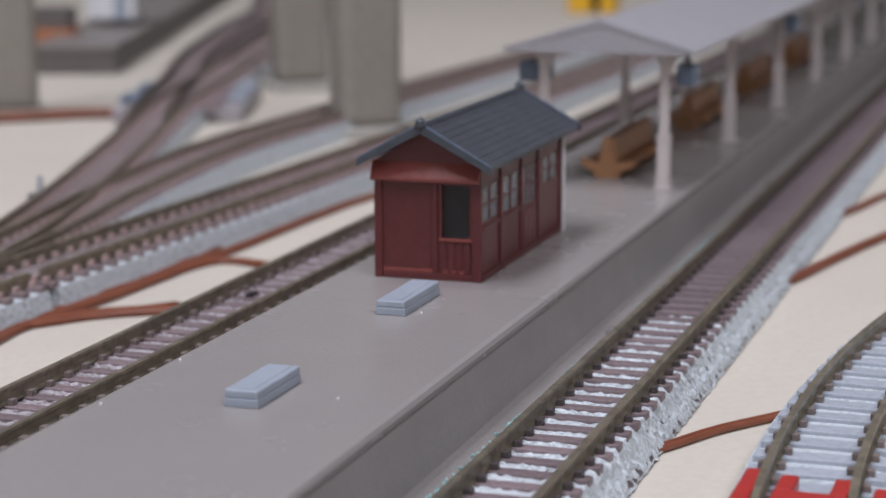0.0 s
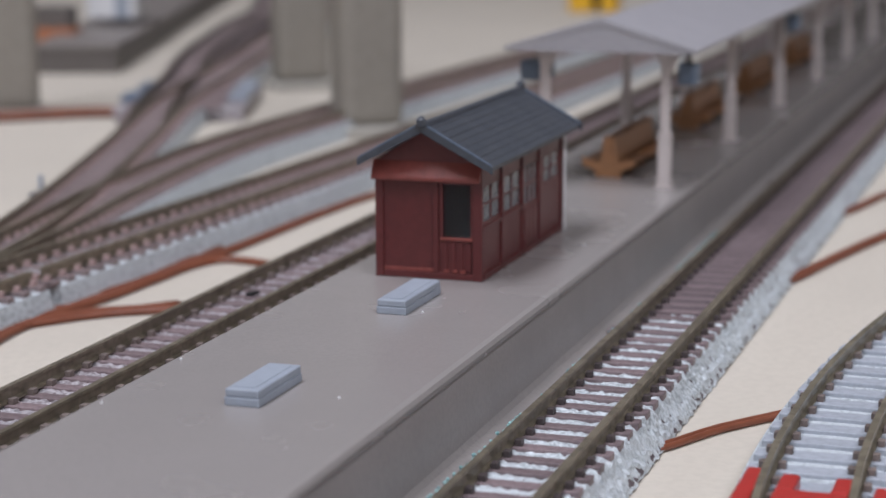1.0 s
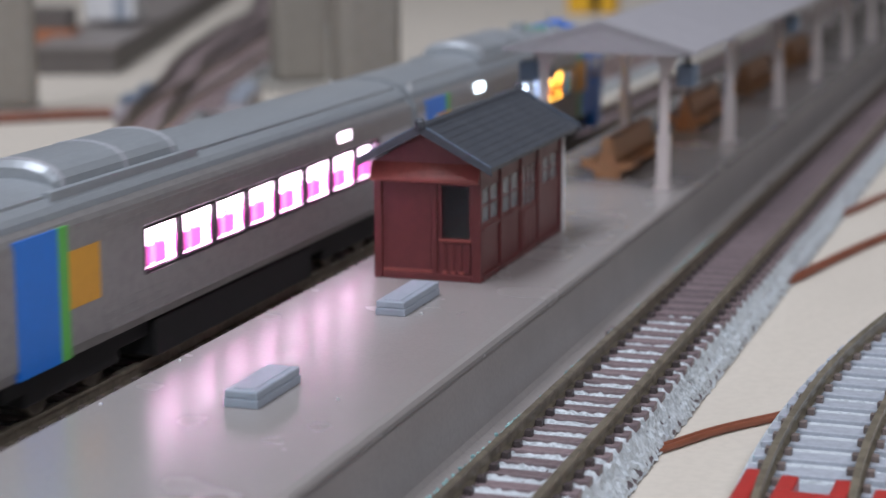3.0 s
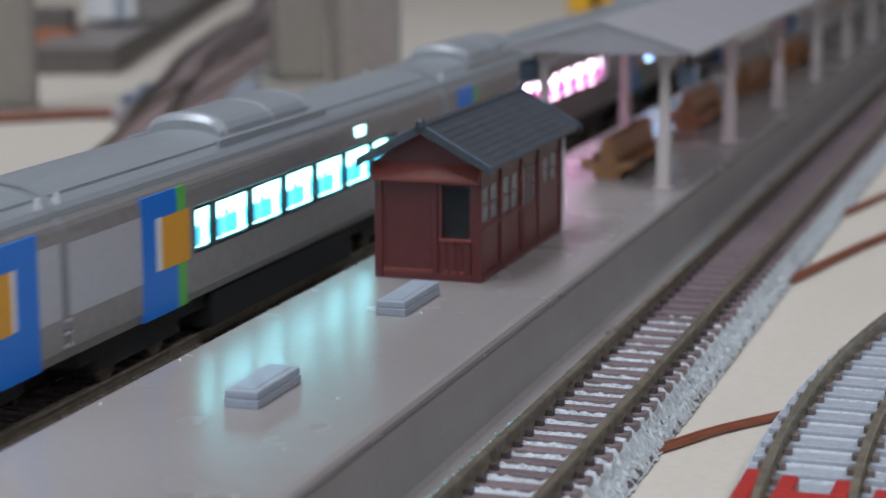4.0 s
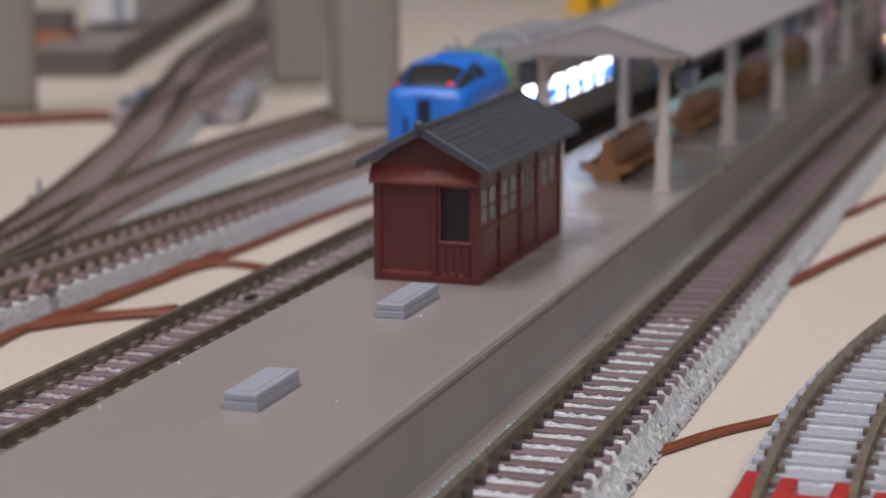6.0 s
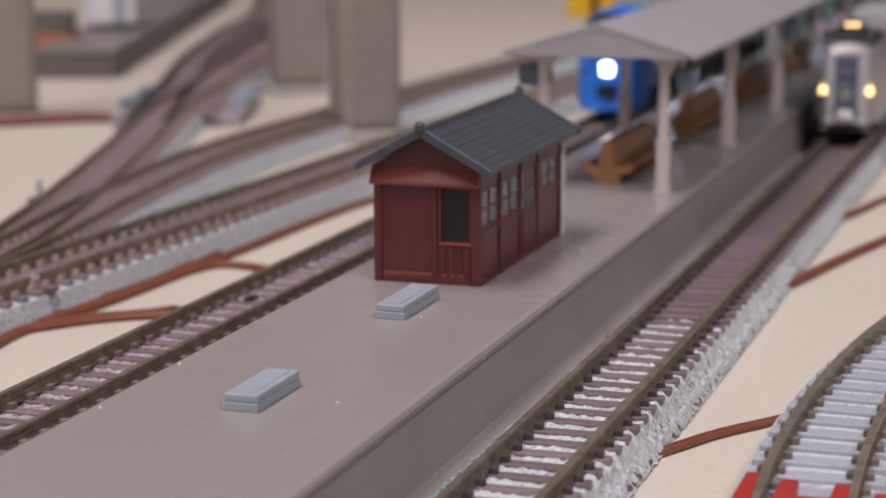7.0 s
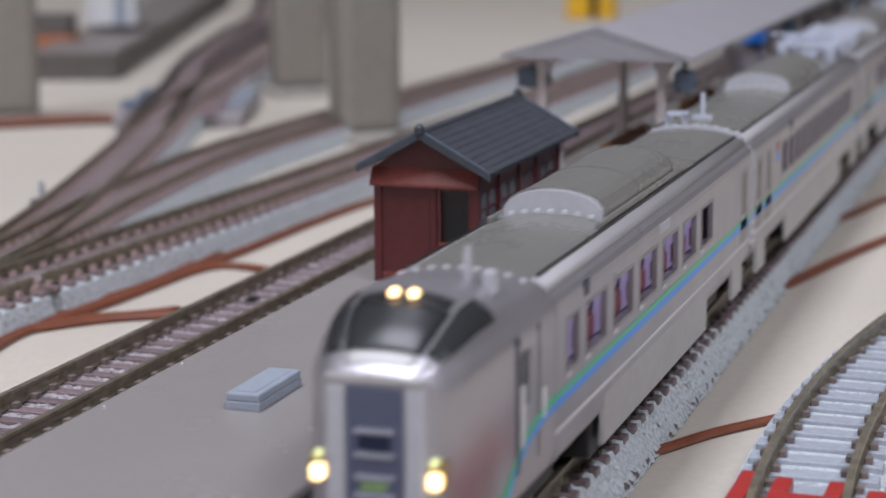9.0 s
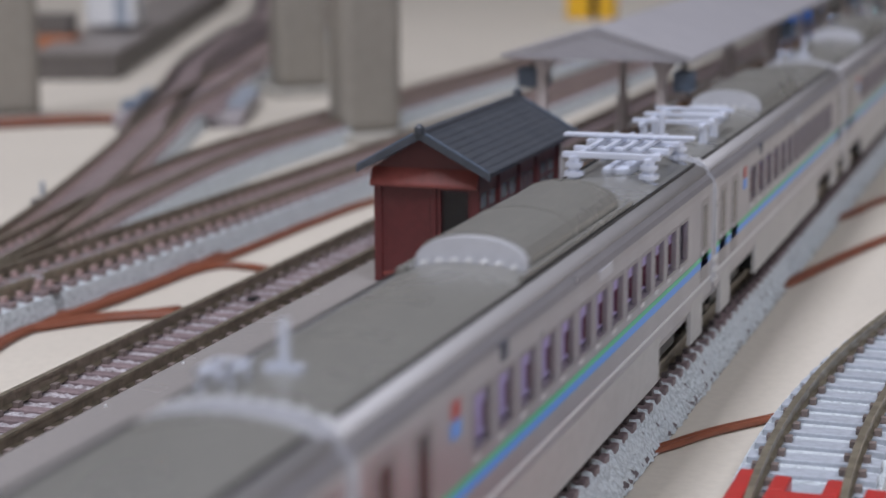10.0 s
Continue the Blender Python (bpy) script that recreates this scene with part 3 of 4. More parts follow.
wire([(-250, 215), (-228, 232), (-205, 250), (-180, 256), (-165, 262)], "thick brown wire lying across the table", 1.6, False)

# red re-railing piece on the curved track
thing = empty("rerailer", 44.0, -84.5, Z_R)
for name, dims in (("side_wing", (-8.1, -6.0, -20, 26.5, -6.5, -0.1)), ("side_wing", (6.2, 8.6, -20, 23, -6.5, -0.1))):
    part(name, box(bmesh.new(), *dims, 0.4), M_RED, thing)
bm = bmesh.new()
box(bm, -4.0, 3.8, -20, 19.5, -1.9, -0.1, 0.3)
box(bm, -4.0, -2.0, 19.55, 25, -1.9, -0.1, 0.3)
box(bm, 1.8, 3.8, 19.55, 25, -1.9, -0.1, 0.3)
part("centre_ramp", bm, M_RED, thing)
bm = bmesh.new()
tube(bm, 0, 14, -0.2, 0.4, 2.3, 2.0, 20)
part("boss", bm, M_RED, thing)
tagged(thing, "red plastic re-railing ramp on the curved track", "rerailer")


def hanging_sign(x, y, w=3.4, label="slate-blue plastic sign hanging under the canopy"):
    thing = empty("hanging_sign", x, y, 21)
    part("board", box(bmesh.new(), -w / 2, w / 2, -2.6, 2.6, -1.9, 1.9, 0.25), M_SIGN, thing)
    part("hanger", box(bmesh.new(), -0.3, 0.3, -0.3, 0.3, 1.9, 4.6), M_BLACK, thing)
    return tagged(thing, label, "sign", "signs under the canopy")


for y in (95, 222, 350):
    hanging_sign(-2.0, y)
    hanging_sign(-31.0, y, 5.4)

# small clips along the platform foot
for y in (19, 100, 168):
    thing = empty("platform_clip", 2.6, y, Z_TABLE)
    part("clip", box(bmesh.new(), -1.0, 0.5, -1.6, 1.6, 0, 3.2, 0.4), M_SLEEPER, thing)
    tagged(thing, "small dark brown clip between platform and track", "clip", "clips along the platform")

thing = empty("track_magnet", -53.5, 11.4, -6.85)
part("magnet", box(bmesh.new(), -0.7, 0.7, -1.3, 1.3, 0, 0.5, 0.15), M_BLACK, thing)
tagged(thing, "small black block between the rails of the brown track", "track block")

# teal scatter beside the left rail
rnd = random.Random(11)
for y0, y1, n in ((-90, -36, 260), (-36, 60, 60), (60, 96, 220)):
    bm = bmesh.new()
    for _ in range(n):
        x, y, r = 4.4 + rnd.uniform(-0.9, 0.9), rnd.uniform(y0, y1), rnd.uniform(0.12, 0.34)
        bmesh.ops.create_icosphere(bm, subdivisions=1, radius=r * S, matrix=Matrix.Translation((x * S, y * S, (-8.7 + rnd.uniform(-0.4, 0.3)) * S)))
    tagged(part("moss_patch", bm, M_TEAL), "pale teal scatter material on the ballast", "scatter", kind="stuff")

# far things
thing = empty("yellow_machine", -176, 700, Z_TABLE)
part("body", box(bmesh.new(), -7, 5, -6, 20, 0, 16, 1), M_YELLOW, thing)
part("arm", box(bmesh.new(), 5, 9, -4, 14, 2, 20, 0.6), M_BLACK, thing)
part("nose", box(bmesh.new(), 9, 16, -4, 10, 0, 12, 0.8), M_YELLOW, thing)
tagged(thing, "yellow and black model machine in the distance", "machine")
thing = empty("white_shed", -300, 440, 0, 20)
part("wall", box(bmesh.new(), -9, 9, 0, 30, 0, 26, 0.4), M_WHITE, thing)
part("corner_post", box(bmesh.new(), -10, -8, -1.2, 1, 0, 26, 0.2), M_WHITE, thing)
part("door", box(bmesh.new(), 1, 6, -0.5, 0.5, 0, 15, 0.2), M_BOX, thing)
tagged(thing, "pale model shed on the far platform", "shed")
thing = empty("orange_crate", -306, 400, Z_TABLE, 10)
part("crate", box(bmesh.new(), -8, 9, 0, 12, 0, 12, 0.6), M_ORANGE, thing)
part("lid", box(bmesh.new(), -7, 8, 1, 11, 12, 20, 0.6), M_DARKPLAT, thing)
tagged(thing, "orange-brown model crate beyond the pier", "crate")
thing = empty("point_lever", -136, 92, Z_TABLE)
part("box", box(bmesh.new(), -1.6, 1.6, -2.5, 2.5, 0, 6, 0.3), M_SLOT, thing)
part("lever", box(bmesh.new(), -0.4, 0.4, -0.5, 0.5, 6, 9.5, 0.15), M_BOX, thing)
tagged(thing, "small grey point lever beside the turnout", "lever")


thing = empty("turnout_base", -186, 268, Z_TABLE, 18)
part("moulded_base", box(bmesh.new(), -19, 18, -22, 40, 0, 4.1, 0.6), M_BALLASTBROWN, thing)
for x, y in ((-16, -2), (-15, 26), (15, 28), (15, 2)):
    part("point_motor", box(bmesh.new(), x - 3, x + 3, y - 7, y + 7, 4.1, 6.0, 0.4), M_SIGN if x < 0 else M_BOX, thing)
for k in range(9):
    part("timber", box(bmesh.new(), -14, 12, -26 + k * 6.2, -23 + k * 6.2, 4.1, 5.0, 0.2), M_SLEEPERPINK, thing)
tagged(thing, "grey moulded turnout base with pinkish timbers", "turnout")

for x, y in ((-14.2, -21.6), (-9.4, 36.5), (-5.6, 31.8), (-33.5, -76), (-33.8, -55), (-9.0, -66)):
    bm = bmesh.new()
    bmesh.ops.create_icosphere(bm, subdivisions=1, radius=0.2 * S, matrix=Matrix.Translation((x * S, y * S, 0.1 * S)))
    tagged(part("white_fleck", bm, M_WHITE), "tiny white fleck lying on the platform", "fleck", "flecks on the platform")

# ---- trains ----
M_LIT_WHITE = glow("lit_lining_blue_white", (0.74, 0.87, 1.0), 10.0)
M_LIT_PINK = glow("lit_lining_pink", (1.0, 0.77, 0.96), 7.5)
M_LIT_CYAN = glow("lit_lining_cyan", (0.38, 0.86, 0.90), 8.5)
M_LIT_AMBER = glow("lit_lining_amber", (1.0, 0.52, 0.08), 9.0)
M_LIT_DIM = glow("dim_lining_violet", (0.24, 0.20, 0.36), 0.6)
# these seats emit a little themselves, imitating the interior light falling on them
M_SEAT_BLUE = glow("glowing_blue_seat", (0.03, 0.30, 0.95), 1.3)
M_SEAT_CYAN = glow("glowing_cyan_seat", (0.10, 0.66, 0.92), 1.5)
M_SEAT_PINK = glow("glowing_magenta_seat", (0.95, 0.16, 0.66), 1.4)
M_SEAT_AMBER = glow("glowing_brown_seat", (0.30, 0.16, 0.05), 0.25)
M_SEAT_RED = mat("dull_red_seat", (0.20, 0.05, 0.07), 0.6)
M_LAMP_WHITE = glow("lit_lamp_white", (1.0, 0.98, 1.0), 9.0)
M_LAMP_WARM = glow("lit_lamp_warm", (1.0, 0.66, 0.30), 5.0)
M_LAMP_RED = glow("lit_lamp_red", (0.75, 0.04, 0.06), 0.7)
M_LAMP_GREEN = glow("lit_marker_green", (0.80, 0.85, 0.40), 0.8)
M_WINDSHIELD = mat("black_windscreen", (0.03, 0.032, 0.034), 0.22, spec=0.3)
M_NAVY = mat("blue_grey_paint", (0.10, 0.11, 0.17), 0.3, grain=0.05)
M_STRIPEBLUE = mat("sky_blue_stripe", (0.08, 0.32, 0.85), 0.35)
M_STRIPEGREEN = mat("emerald_stripe", (0.06, 0.52, 0.26), 0.35)
M_SKIRT = mat("pale_grey_skirt", (0.50, 0.49, 0.48), 0.42, 0.1, grain=0.08, stain=0.1)
M_PANTO = mat("pale_blue_pantograph", (0.62, 0.66, 0.76), 0.35, 0.2)
M_RIM = mat("pale_silver_rim", (0.55, 0.56, 0.60), 0.35, 0.2, grain=0.05)
HW = 9.35


def half_profile(w, zb, zs, zc):
    pts = [(w - 0.7, zb), (w, zb + 1.6), (w, zs - 2.2), (w - 0.12, zs - 1.2), (w - 0.45, zs - 0.4), (w - 1.1, zs + 0.25)]
    r = w - 1.1
    for k in range(1, 8):
        x = r * math.cos(k * math.pi / 14)
        pts.append((x, zs + 0.25 + (zc - zs - 0.25) * math.sin(k * math.pi / 14)))
    return pts


def full_profile(w, zb, zs, zc):
    h = half_profile(w, zb, zs, zc)
    return h + [(-x, z) for x, z in reversed(h[:-1])]


def shell_parts(thing, y0, y1, body_mat, roof_mat, zb, win_z, runs, zs=23.4, zc=27.3):
    """Car body between y0 and y1: lower side, upper side with roof, and pillars between the window runs (y ranges)."""
    za, zw = win_z
    bm = bmesh.new()
    for side in (-1, 1):
        xs = sorted((side * (HW - 0.7), side * HW))
        loft(bm, [[(side * (HW - 1.5), y, zb), (side * (HW - 0.6), y, zb), (side * HW, y, zb + 1.4), (side * HW, y, za), (side * (HW - 0.9), y, za), (side * (HW - 1.5), y, za)] for y in (y0, y1)])
        edge = y0
        for ya, yb in runs:
            if ya > edge:
                box(bm, *xs, edge, ya, za, zw)
            edge = yb
        box(bm, *xs, edge, y1, za, zw)
        loft(bm, [[(side * (HW - 0.9), y, zw), (side * HW, y, zw), (side * HW, y, zs - 1.6), (side * (HW - 0.12), y, zs - 0.9), (side * (HW - 0.45), y, zs - 0.3), (side * (HW - 1.1), y, zs + 0.25), (side * (HW - 2.4), y, zs + 0.6), (side * (HW - 2.4), y, zs - 0.6)] for y in (y0, y1)])
    box(bm, -HW + 1.4, HW - 1.4, y0, y1, zb, zb + 1.5)
    for y in (y0, y1 - 0.6):
        box(bm, -HW + 0.8, HW - 0.8, y, y + 0.6, zb, zs)
    part("body", bm, body_mat, thing)
    bm = bmesh.new()
    r = HW - 1.1
    arc = [(r * math.cos(k * math.pi / 16), zs + 0.27 + (zc - zs - 0.27) * math.sin(k * math.pi / 16)) for k in range(17)]
    loft(bm, [[(x, y, z) for x, z in arc] for y in (y0, y1)])
    part("roof", bm, roof_mat, thing, smooth=False)


def side_box(thing, name, y0, y1, z0, z1, m, proud=0.06, label="", depth=0.3):
    for side in (-1, 1):
        xs = sorted((side * (HW - depth), side * (HW + proud)))
        boxpart(name, (*xs, y0, y1, z0, z1), m, thing, 0, label)


def window(thing, y0, y1, z0, z1, lining, seat, seats=2, frame_mat=None):
    """A window: dark rubber frame, lit lining behind, seats in front of it, clear pane."""
    for side in (-1, 1):
        X = lambda a, b: sorted((side * (HW + a), side * (HW + b)))
        bm = bmesh.new()
        for d in ((y0 - 0.25, y0 + 0.3, z0, z1), (y1 - 0.3, y1 + 0.25, z0, z1), (y0, y1, z0 - 0.1, z0 + 0.35), (y0, y1, z1 - 0.3, z1 + 0.1)):
            box(bm, *X(-0.6, 0.05), *d)
        win = part("window", bm, frame_mat or M_BLACK, thing)
        boxpart("window_lining", (*X(-2.3, -2.1), y0 - 0.6, y1 + 0.6, z0 - 0.5, z1 + 0.5), lining, win)
        n = max(1, seats)
        w = (y1 - y0 - 1.2) / n
        for k in range(n):
            ya = y0 + 0.6 + k * w
            bm = bmesh.new()
            box(bm, *X(-1.9, -1.2), ya + w * 0.06, ya + w * 0.86, z0 + 0.2, z0 + (z1 - z0) * 0.48, 0.25)
            box(bm, *X(-1.9, -1.4), ya + w * 0.16, ya + w * 0.34, z0 + (z1 - z0) * 0.48, z0 + (z1 - z0) * 0.6, 0.1)
            part("seat", bm, seat, win)


def running_gear(thing, skirt=None, z1=6.8):
    boxpart("underframe", (-7.2, 7.2, -64, 64, 4.2, z1), M_BLACK, thing)
    boxpart("equipment_box", (-8.2, 8.2, -28, 26, 1.2, 6.2), M_BLACK, thing, 0.3)
    for yc in (-47, 47):
        bogie = part("bogie", box(bmesh.new(), -6.6, 6.6, yc - 12, yc + 12, 2.0, 4.6, 0.4), M_BLACK, thing)
        for yy in (yc - 7, yc + 7):
            for x in (-4.6, 4.6):
                bm = bmesh.new()
                ring = [(2.9 * math.cos(2 * math.pi * k / 16), 2.9 * math.sin(2 * math.pi * k / 16)) for k in range(16)]
                loft(bm, [[(xx, yy + a, 2.9 + b) for a, b in ring] for xx in (x - 0.7, x + 0.7)])
                part("wheel", bm, M_RAILDARK, bogie)


def roof_unit(thing, y0, y1, m, cap, dots=False, lift=0.0, rise=1.0):
    """A long air-conditioning unit with an arched section and pale ribs."""
    def section(w, h, y):
        return [(w * 0.88 * math.cos(k * math.pi / 12), y, 25.0 + lift + rise * h * math.sin(k * math.pi / 12) ** 0.7) for k in range(13)]
    bm = bmesh.new()
    loft(bm, [section(6.4, 3.1, y0), section(7.0, 4.2, y0 + 1.2), section(7.0, 4.2, y1 - 1.2), section(6.4, 3.1, y1)])
    unit = part("roof_unit", bm, m, thing, "arched grey air-conditioning unit")
    for y in (y0 + 1.0, (y0 + y1) / 2 + 1, y1 - 1.6):
        bm = bmesh.new()
        loft(bm, [section(7.1, 4.32, y), section(7.1, 4.32, y + 0.6)])
        part("rib", bm, cap, unit)
    bm = bmesh.new()
    loft(bm, [section(6.9, 4.0, y1 - 0.9), section(6.9, 4.0, y1 + 0.15)])
    part("end_plate", bm, M_RIM if dots else m, unit)
    for side in (-1, 1):
        xs = sorted((side * 6.2, side * (6.78 if dots else 7.2)))
        boxpart("flange", (*xs, y0 - 4, y1 + 4, 24.6, 25.6 + lift), m, unit, 0.1)
    if dots:
        for k in range(9):
            x = -6.4 + k * 1.6
            z = 24.2 + 2.4 * math.sqrt(max(0, 1 - (x / 8.25) ** 2))
            boxpart("bolt", (x - 0.3, x + 0.3, y1 + 0.5, y1 + 1.0, z - 0.2, z + 0.18), M_WHITE, unit)
        for k in range(14):
            boxpart("bolt", (6.3, 6.7, y0 + 1 + k * 2.6, y0 + 2 + k * 2.6, 25.6, 25.9), M_WHITE, unit)


def cab_lean(y, z):
    """How far the cab's sides lean in above and below its waist."""
    k = float(np.interp(y, (0, 13), (1, 0)))
    return 1 - k * (0.11 * max(0, z - 11) / 11 + 0.13 * max(0, 8.6 - z) / 7)


def cab_skin(table, y, u):
    """A point of a cab's upper skin: y from the nose tip (0) back, u from -1 to 1 across the roof."""
    w, zb, zs, zc = (np.interp(y, table[0], table[k]) for k in range(1, 5))
    r = w - 1.1
    a = math.pi / 2 * (1 - u)
    z = zs + 0.25 + (zc - zs - 0.25) * math.sin(a)
    return r * math.cos(a) * cab_lean(y, z), zs + 0.25 + (zc - zs - 0.25) * math.sin(a)


def cab_patch(thing, name, table, tip, y0, y1, u0, u1, m, skew=0.0, off=0.12, label=""):
    """A thin pane lying on the cab's skin."""
    bm = bmesh.new()
    rows = []
    for i in range(9):
        y = y0 + (y1 - y0) * i / 8
        ua, ub = u0 + skew * i / 8, u1 - abs(skew) * 0.2 * i / 8
        row = []
        for j in range(9):
            x, z = cab_skin(table, y, ua + (ub - ua) * j / 8)
            row.append((x, tip - y + off * 0.8, z + off))
        rows.append(row)
    loft(bm, rows, closed=False)
    ob = part(name, bm, m, thing, label, smooth=True)
    mod = ob.modifiers.new("thickness", "SOLIDIFY")
    mod.thickness = 0.0002
    return ob


def cab_shell(thing, table, tip, m, n_back):
    rings = []
    ys = sorted(set([*table[0], *np.linspace(0, 12, 13)]))
    for y in ys:
        if y > n_back:
            continue
        w, zb, zs, zc = (float(np.interp(y, table[0], table[k])) for k in range(1, 5))
        rings.append([(x * cab_lean(y, z), tip - y, z) for x, z in full_profile(w, zb, zs, zc)])
    bm = bmesh.new()
    loft(bm, rings)
    ob = part("cab", bm, m, thing, smooth=True)
    mod = ob.modifiers.new("edges", "EDGE_SPLIT")
    mod.split_angle = radians(38)
    return ob


def gangway(thing, y, sgn, crest=27.3, rim=None):
    """The bellows and end rim at a car's coupled end."""
    ys = sorted((y, y + sgn * 0.65))
    boxpart("bellows", (-4.2, 4.2, *ys, 5.5, 23), M_BLACK, thing, 0.1)
    prof = full_profile(HW - 0.02, 7.2, 23.35, crest)
    bm = bmesh.new()
    ys = sorted((y - sgn * 0.9, y + sgn * 0.1))
    loft(bm, [[(x * 1.012, yy, z * 1.006) for x, z in prof] for yy in ys])
    part("end_rim", bm, rim or M_GREY, thing)
    for side in (-1, 1):
        xs = sorted((side * 8.6, side * 9.75))
        for z in (8.5, 10, 11.5):
            ye = sorted((y - sgn * 0.8, y + sgn * 0.3))
            boxpart("grab_step", (*xs, *ye, z, z + 0.45), M_WHITE, thing)


def ribs(thing, y0, y1, zlist, m):
    for z in zlist:
        side_box(thing, "side_rib", y0, y1, z, z + 0.28, m, proud=0.07)


def blue_car(kind):
    """Diesel railcar; the cab, if any, is at +y.  kind: head, tail, pink, cyan."""
    thing = empty("blue_railcar")
    E = 71.0
    za, zw = 13.0, 19.5
    if kind in ("head", "tail"):
        tip = 71.7
        y_green = tip - 26.5
        if kind == "head":
            # positions from the coupled end
            wins = [(22.2, 33.9), (34.7, 46.5), (47.0, 58.2), (59.4, 65.0)]
            amber = [(88.6, 94.8), (95.4, 101.6), (102.2, 108.6)]
            tall = [(67.4, 72.6), (77.2, 80.8)]
        else:
            wins = [(23.2 + k * 12.1, 34.4 + k * 12.1) for k in range(7)]
            amber, tall = [], []
        L = lambda s: -71.7 + s
        wins = [(L(a), L(b)) for a, b in wins]
        amber = [(L(a), L(b)) for a, b in amber]
        tall = [(L(a), L(b)) for a, b in tall]
        runs = sorted(wins + amber + tall)
        shell_parts(thing, -E, y_green + 1, M_STEEL, M_SILVERROOF, 6.8, (za, zw), runs)
        for a, b in wins:
            window(thing, a, b, za + 0.2, zw - 0.3, M_LIT_WHITE, M_SEAT_BLUE)
        for a, b in amber:
            window(thing, a, b, za + 0.2, zw - 0.3, M_LIT_AMBER, M_SEAT_AMBER, 1)
        for a, b in tall:
            window(thing, a, b, za, zw, M_LIT_WHITE, M_SEAT_BLUE, 1, M_GREY)
        table = (np.array([0, 0.8, 2.2, 5, 8.5, 13, 20, 26.5, 40]), np.array([7.4, 8.3, 8.9, 9.2, 9.3, HW, HW + .02, HW + .02, HW]),
                 np.array([2.4, 1.9, 1.8, 1.8, 2.4, 6.6, 6.8, 6.8, 6.8]), np.array([20.4, 21.4, 22.0, 22.6, 23.0, 23.3, 23.4, 23.4, 23.4]),
                 np.array([21.0, 21.9, 22.9, 24.8, 26.7, 27.7, 27.8, 27.45, 27.4]))
        cab = cab_shell(thing, table, tip, M_BLUE, 26.5)
        side_box(thing, "green_band", y_green - 2.4, y_green, 7.2, 23.0, M_GREEN, 0.05)
        bm = bmesh.new()
        loft(bm, [[(x * 1.004, y, z * 1.004) for x, z in full_profile(HW, 22, 23.4, 27.4)[3:-3]] for y in (y_green - 2.2, y_green + 0.4)])
        part("green_roof_band", bm, M_GREEN, thing)
        cab_patch(cab, "windscreen", table, tip, 1.9, 8.2, -0.50, 0.50, M_WINDSHIELD, label="dark curved windscreen")
        for sg in (-1, 1):
            u0, u1 = (0.55, 0.90) if sg > 0 else (-0.90, -0.55)
            cab_patch(cab, "side_window", table, tip, 1.9, 8.8, u0, u1, M_WINDSHIELD, label="dark cab quarter window")
            cab_patch(cab, "side_window", table, tip, 9.5, 13.6, u0 * 1.05, u1 * 0.94, M_WINDSHIELD)
        if kind == "tail":
            for a, b in ((-0.49, -0.40), (0.66, 0.76)):
                cab_patch(cab, "tail_lamp", table, tip, 2.1, 3.2, a, b, M_LAMP_RED, off=0.3, label="small red tail lamp behind the windscreen")
        boxpart("roof_hatch", (-1.4, 1.4, tip - 15, tip - 12, 27.4, 28.2), M_BLUE, thing, 0.2)
        boxpart("roof_vent", (-6.5, -3.5, y_green - 4.5, y_green - 1.0, 25.6, 28.4), M_SILVERROOF, thing, 0.3)
        boxpart("roof_vent", (2.2, 5.2, y_green - 4.5, y_green - 1.0, 25.6, 28.2), M_SILVERROOF, thing, 0.3)
        bm = bmesh.new()
        tube(bm, 0, y_green + 5, 26, 30.5, 0.28, 0.2, 8)
        part("antenna", bm, M_SILVERROOF, thing)
        # front fittings
        boxpart("light_unit", (-1.55, 1.55, tip - 0.6, tip + 0.5, 11.0, 14.1), M_LAMP_WHITE if kind == "tail" else M_SLOT, thing, 0.5, "square white lamp cluster")
        boxpart("door_slot", (-1.35, 1.35, tip - 0.4, tip + 0.14, 16.0, 20.4), M_SLOT, thing, 0.1, "dark narrow front window")
        boxpart("plate", (-1.35, 1.35, tip - 0.4, tip + 0.1, 14.7, 15.8), M_SLOT, thing)
        for x in (-3.7, 3.7):
            boxpart("slot", (x - 0.35, x + 0.35, tip - 0.4, tip + 0.12, 13.0, 17.0), M_SLOT, thing, 0.1)
        for x in (-5.6, 5.6):
            boxpart("marker_lamp", (x - 1.1, x + 1.1, tip - 1.2, tip + 0.14, 11.2, 12.3), M_SLOT, thing, 0.3)
        boxpart("coupler_pocket", (-2.6, 2.6, tip - 0.5, tip + 0.12, 4.6, 8.4), M_BLACK, thing, 0.2)
        coupler = boxpart("coupler", (-1.1, 1.1, tip - 1, tip + 1.6, 5.2, 7.2), M_BLACK, thing, 0.3)
        bm = bmesh.new()
        loft(bm, [[(x, tip + dy, z) for x, dy in ((-8.4, -4.2), (-7.2, -0.6), (-5, 0.25), (0, 0.4), (5, 0.25), (7.2, -0.6), (8.4, -4.2))] for z in (8.6, 9.0)], closed=False)
        seam = part("seam", bm, M_BLUE, thing)
        seam.modifiers.new("thickness", "SOLIDIFY").thickness = 0.0004
        bm = bmesh.new()
        edge = ((-7.2, -3.2), (-5.8, -0.6), (0, 0.3), (5.8, -0.6), (7.2, -3.2), (5.0, -5.0), (-5.0, -5.0))
        loft(bm, [[(x * k, tip + dy + e, z) for x, dy in edge] for k, z, e in ((0.95, 5.2, -0.2), (1.0, 2.4, 0.8), (0.98, 1.6, 0.8))])
        part("snow_plough", bm, M_BLUE, thing, "bright blue wedge plough")
        bm = bmesh.new()
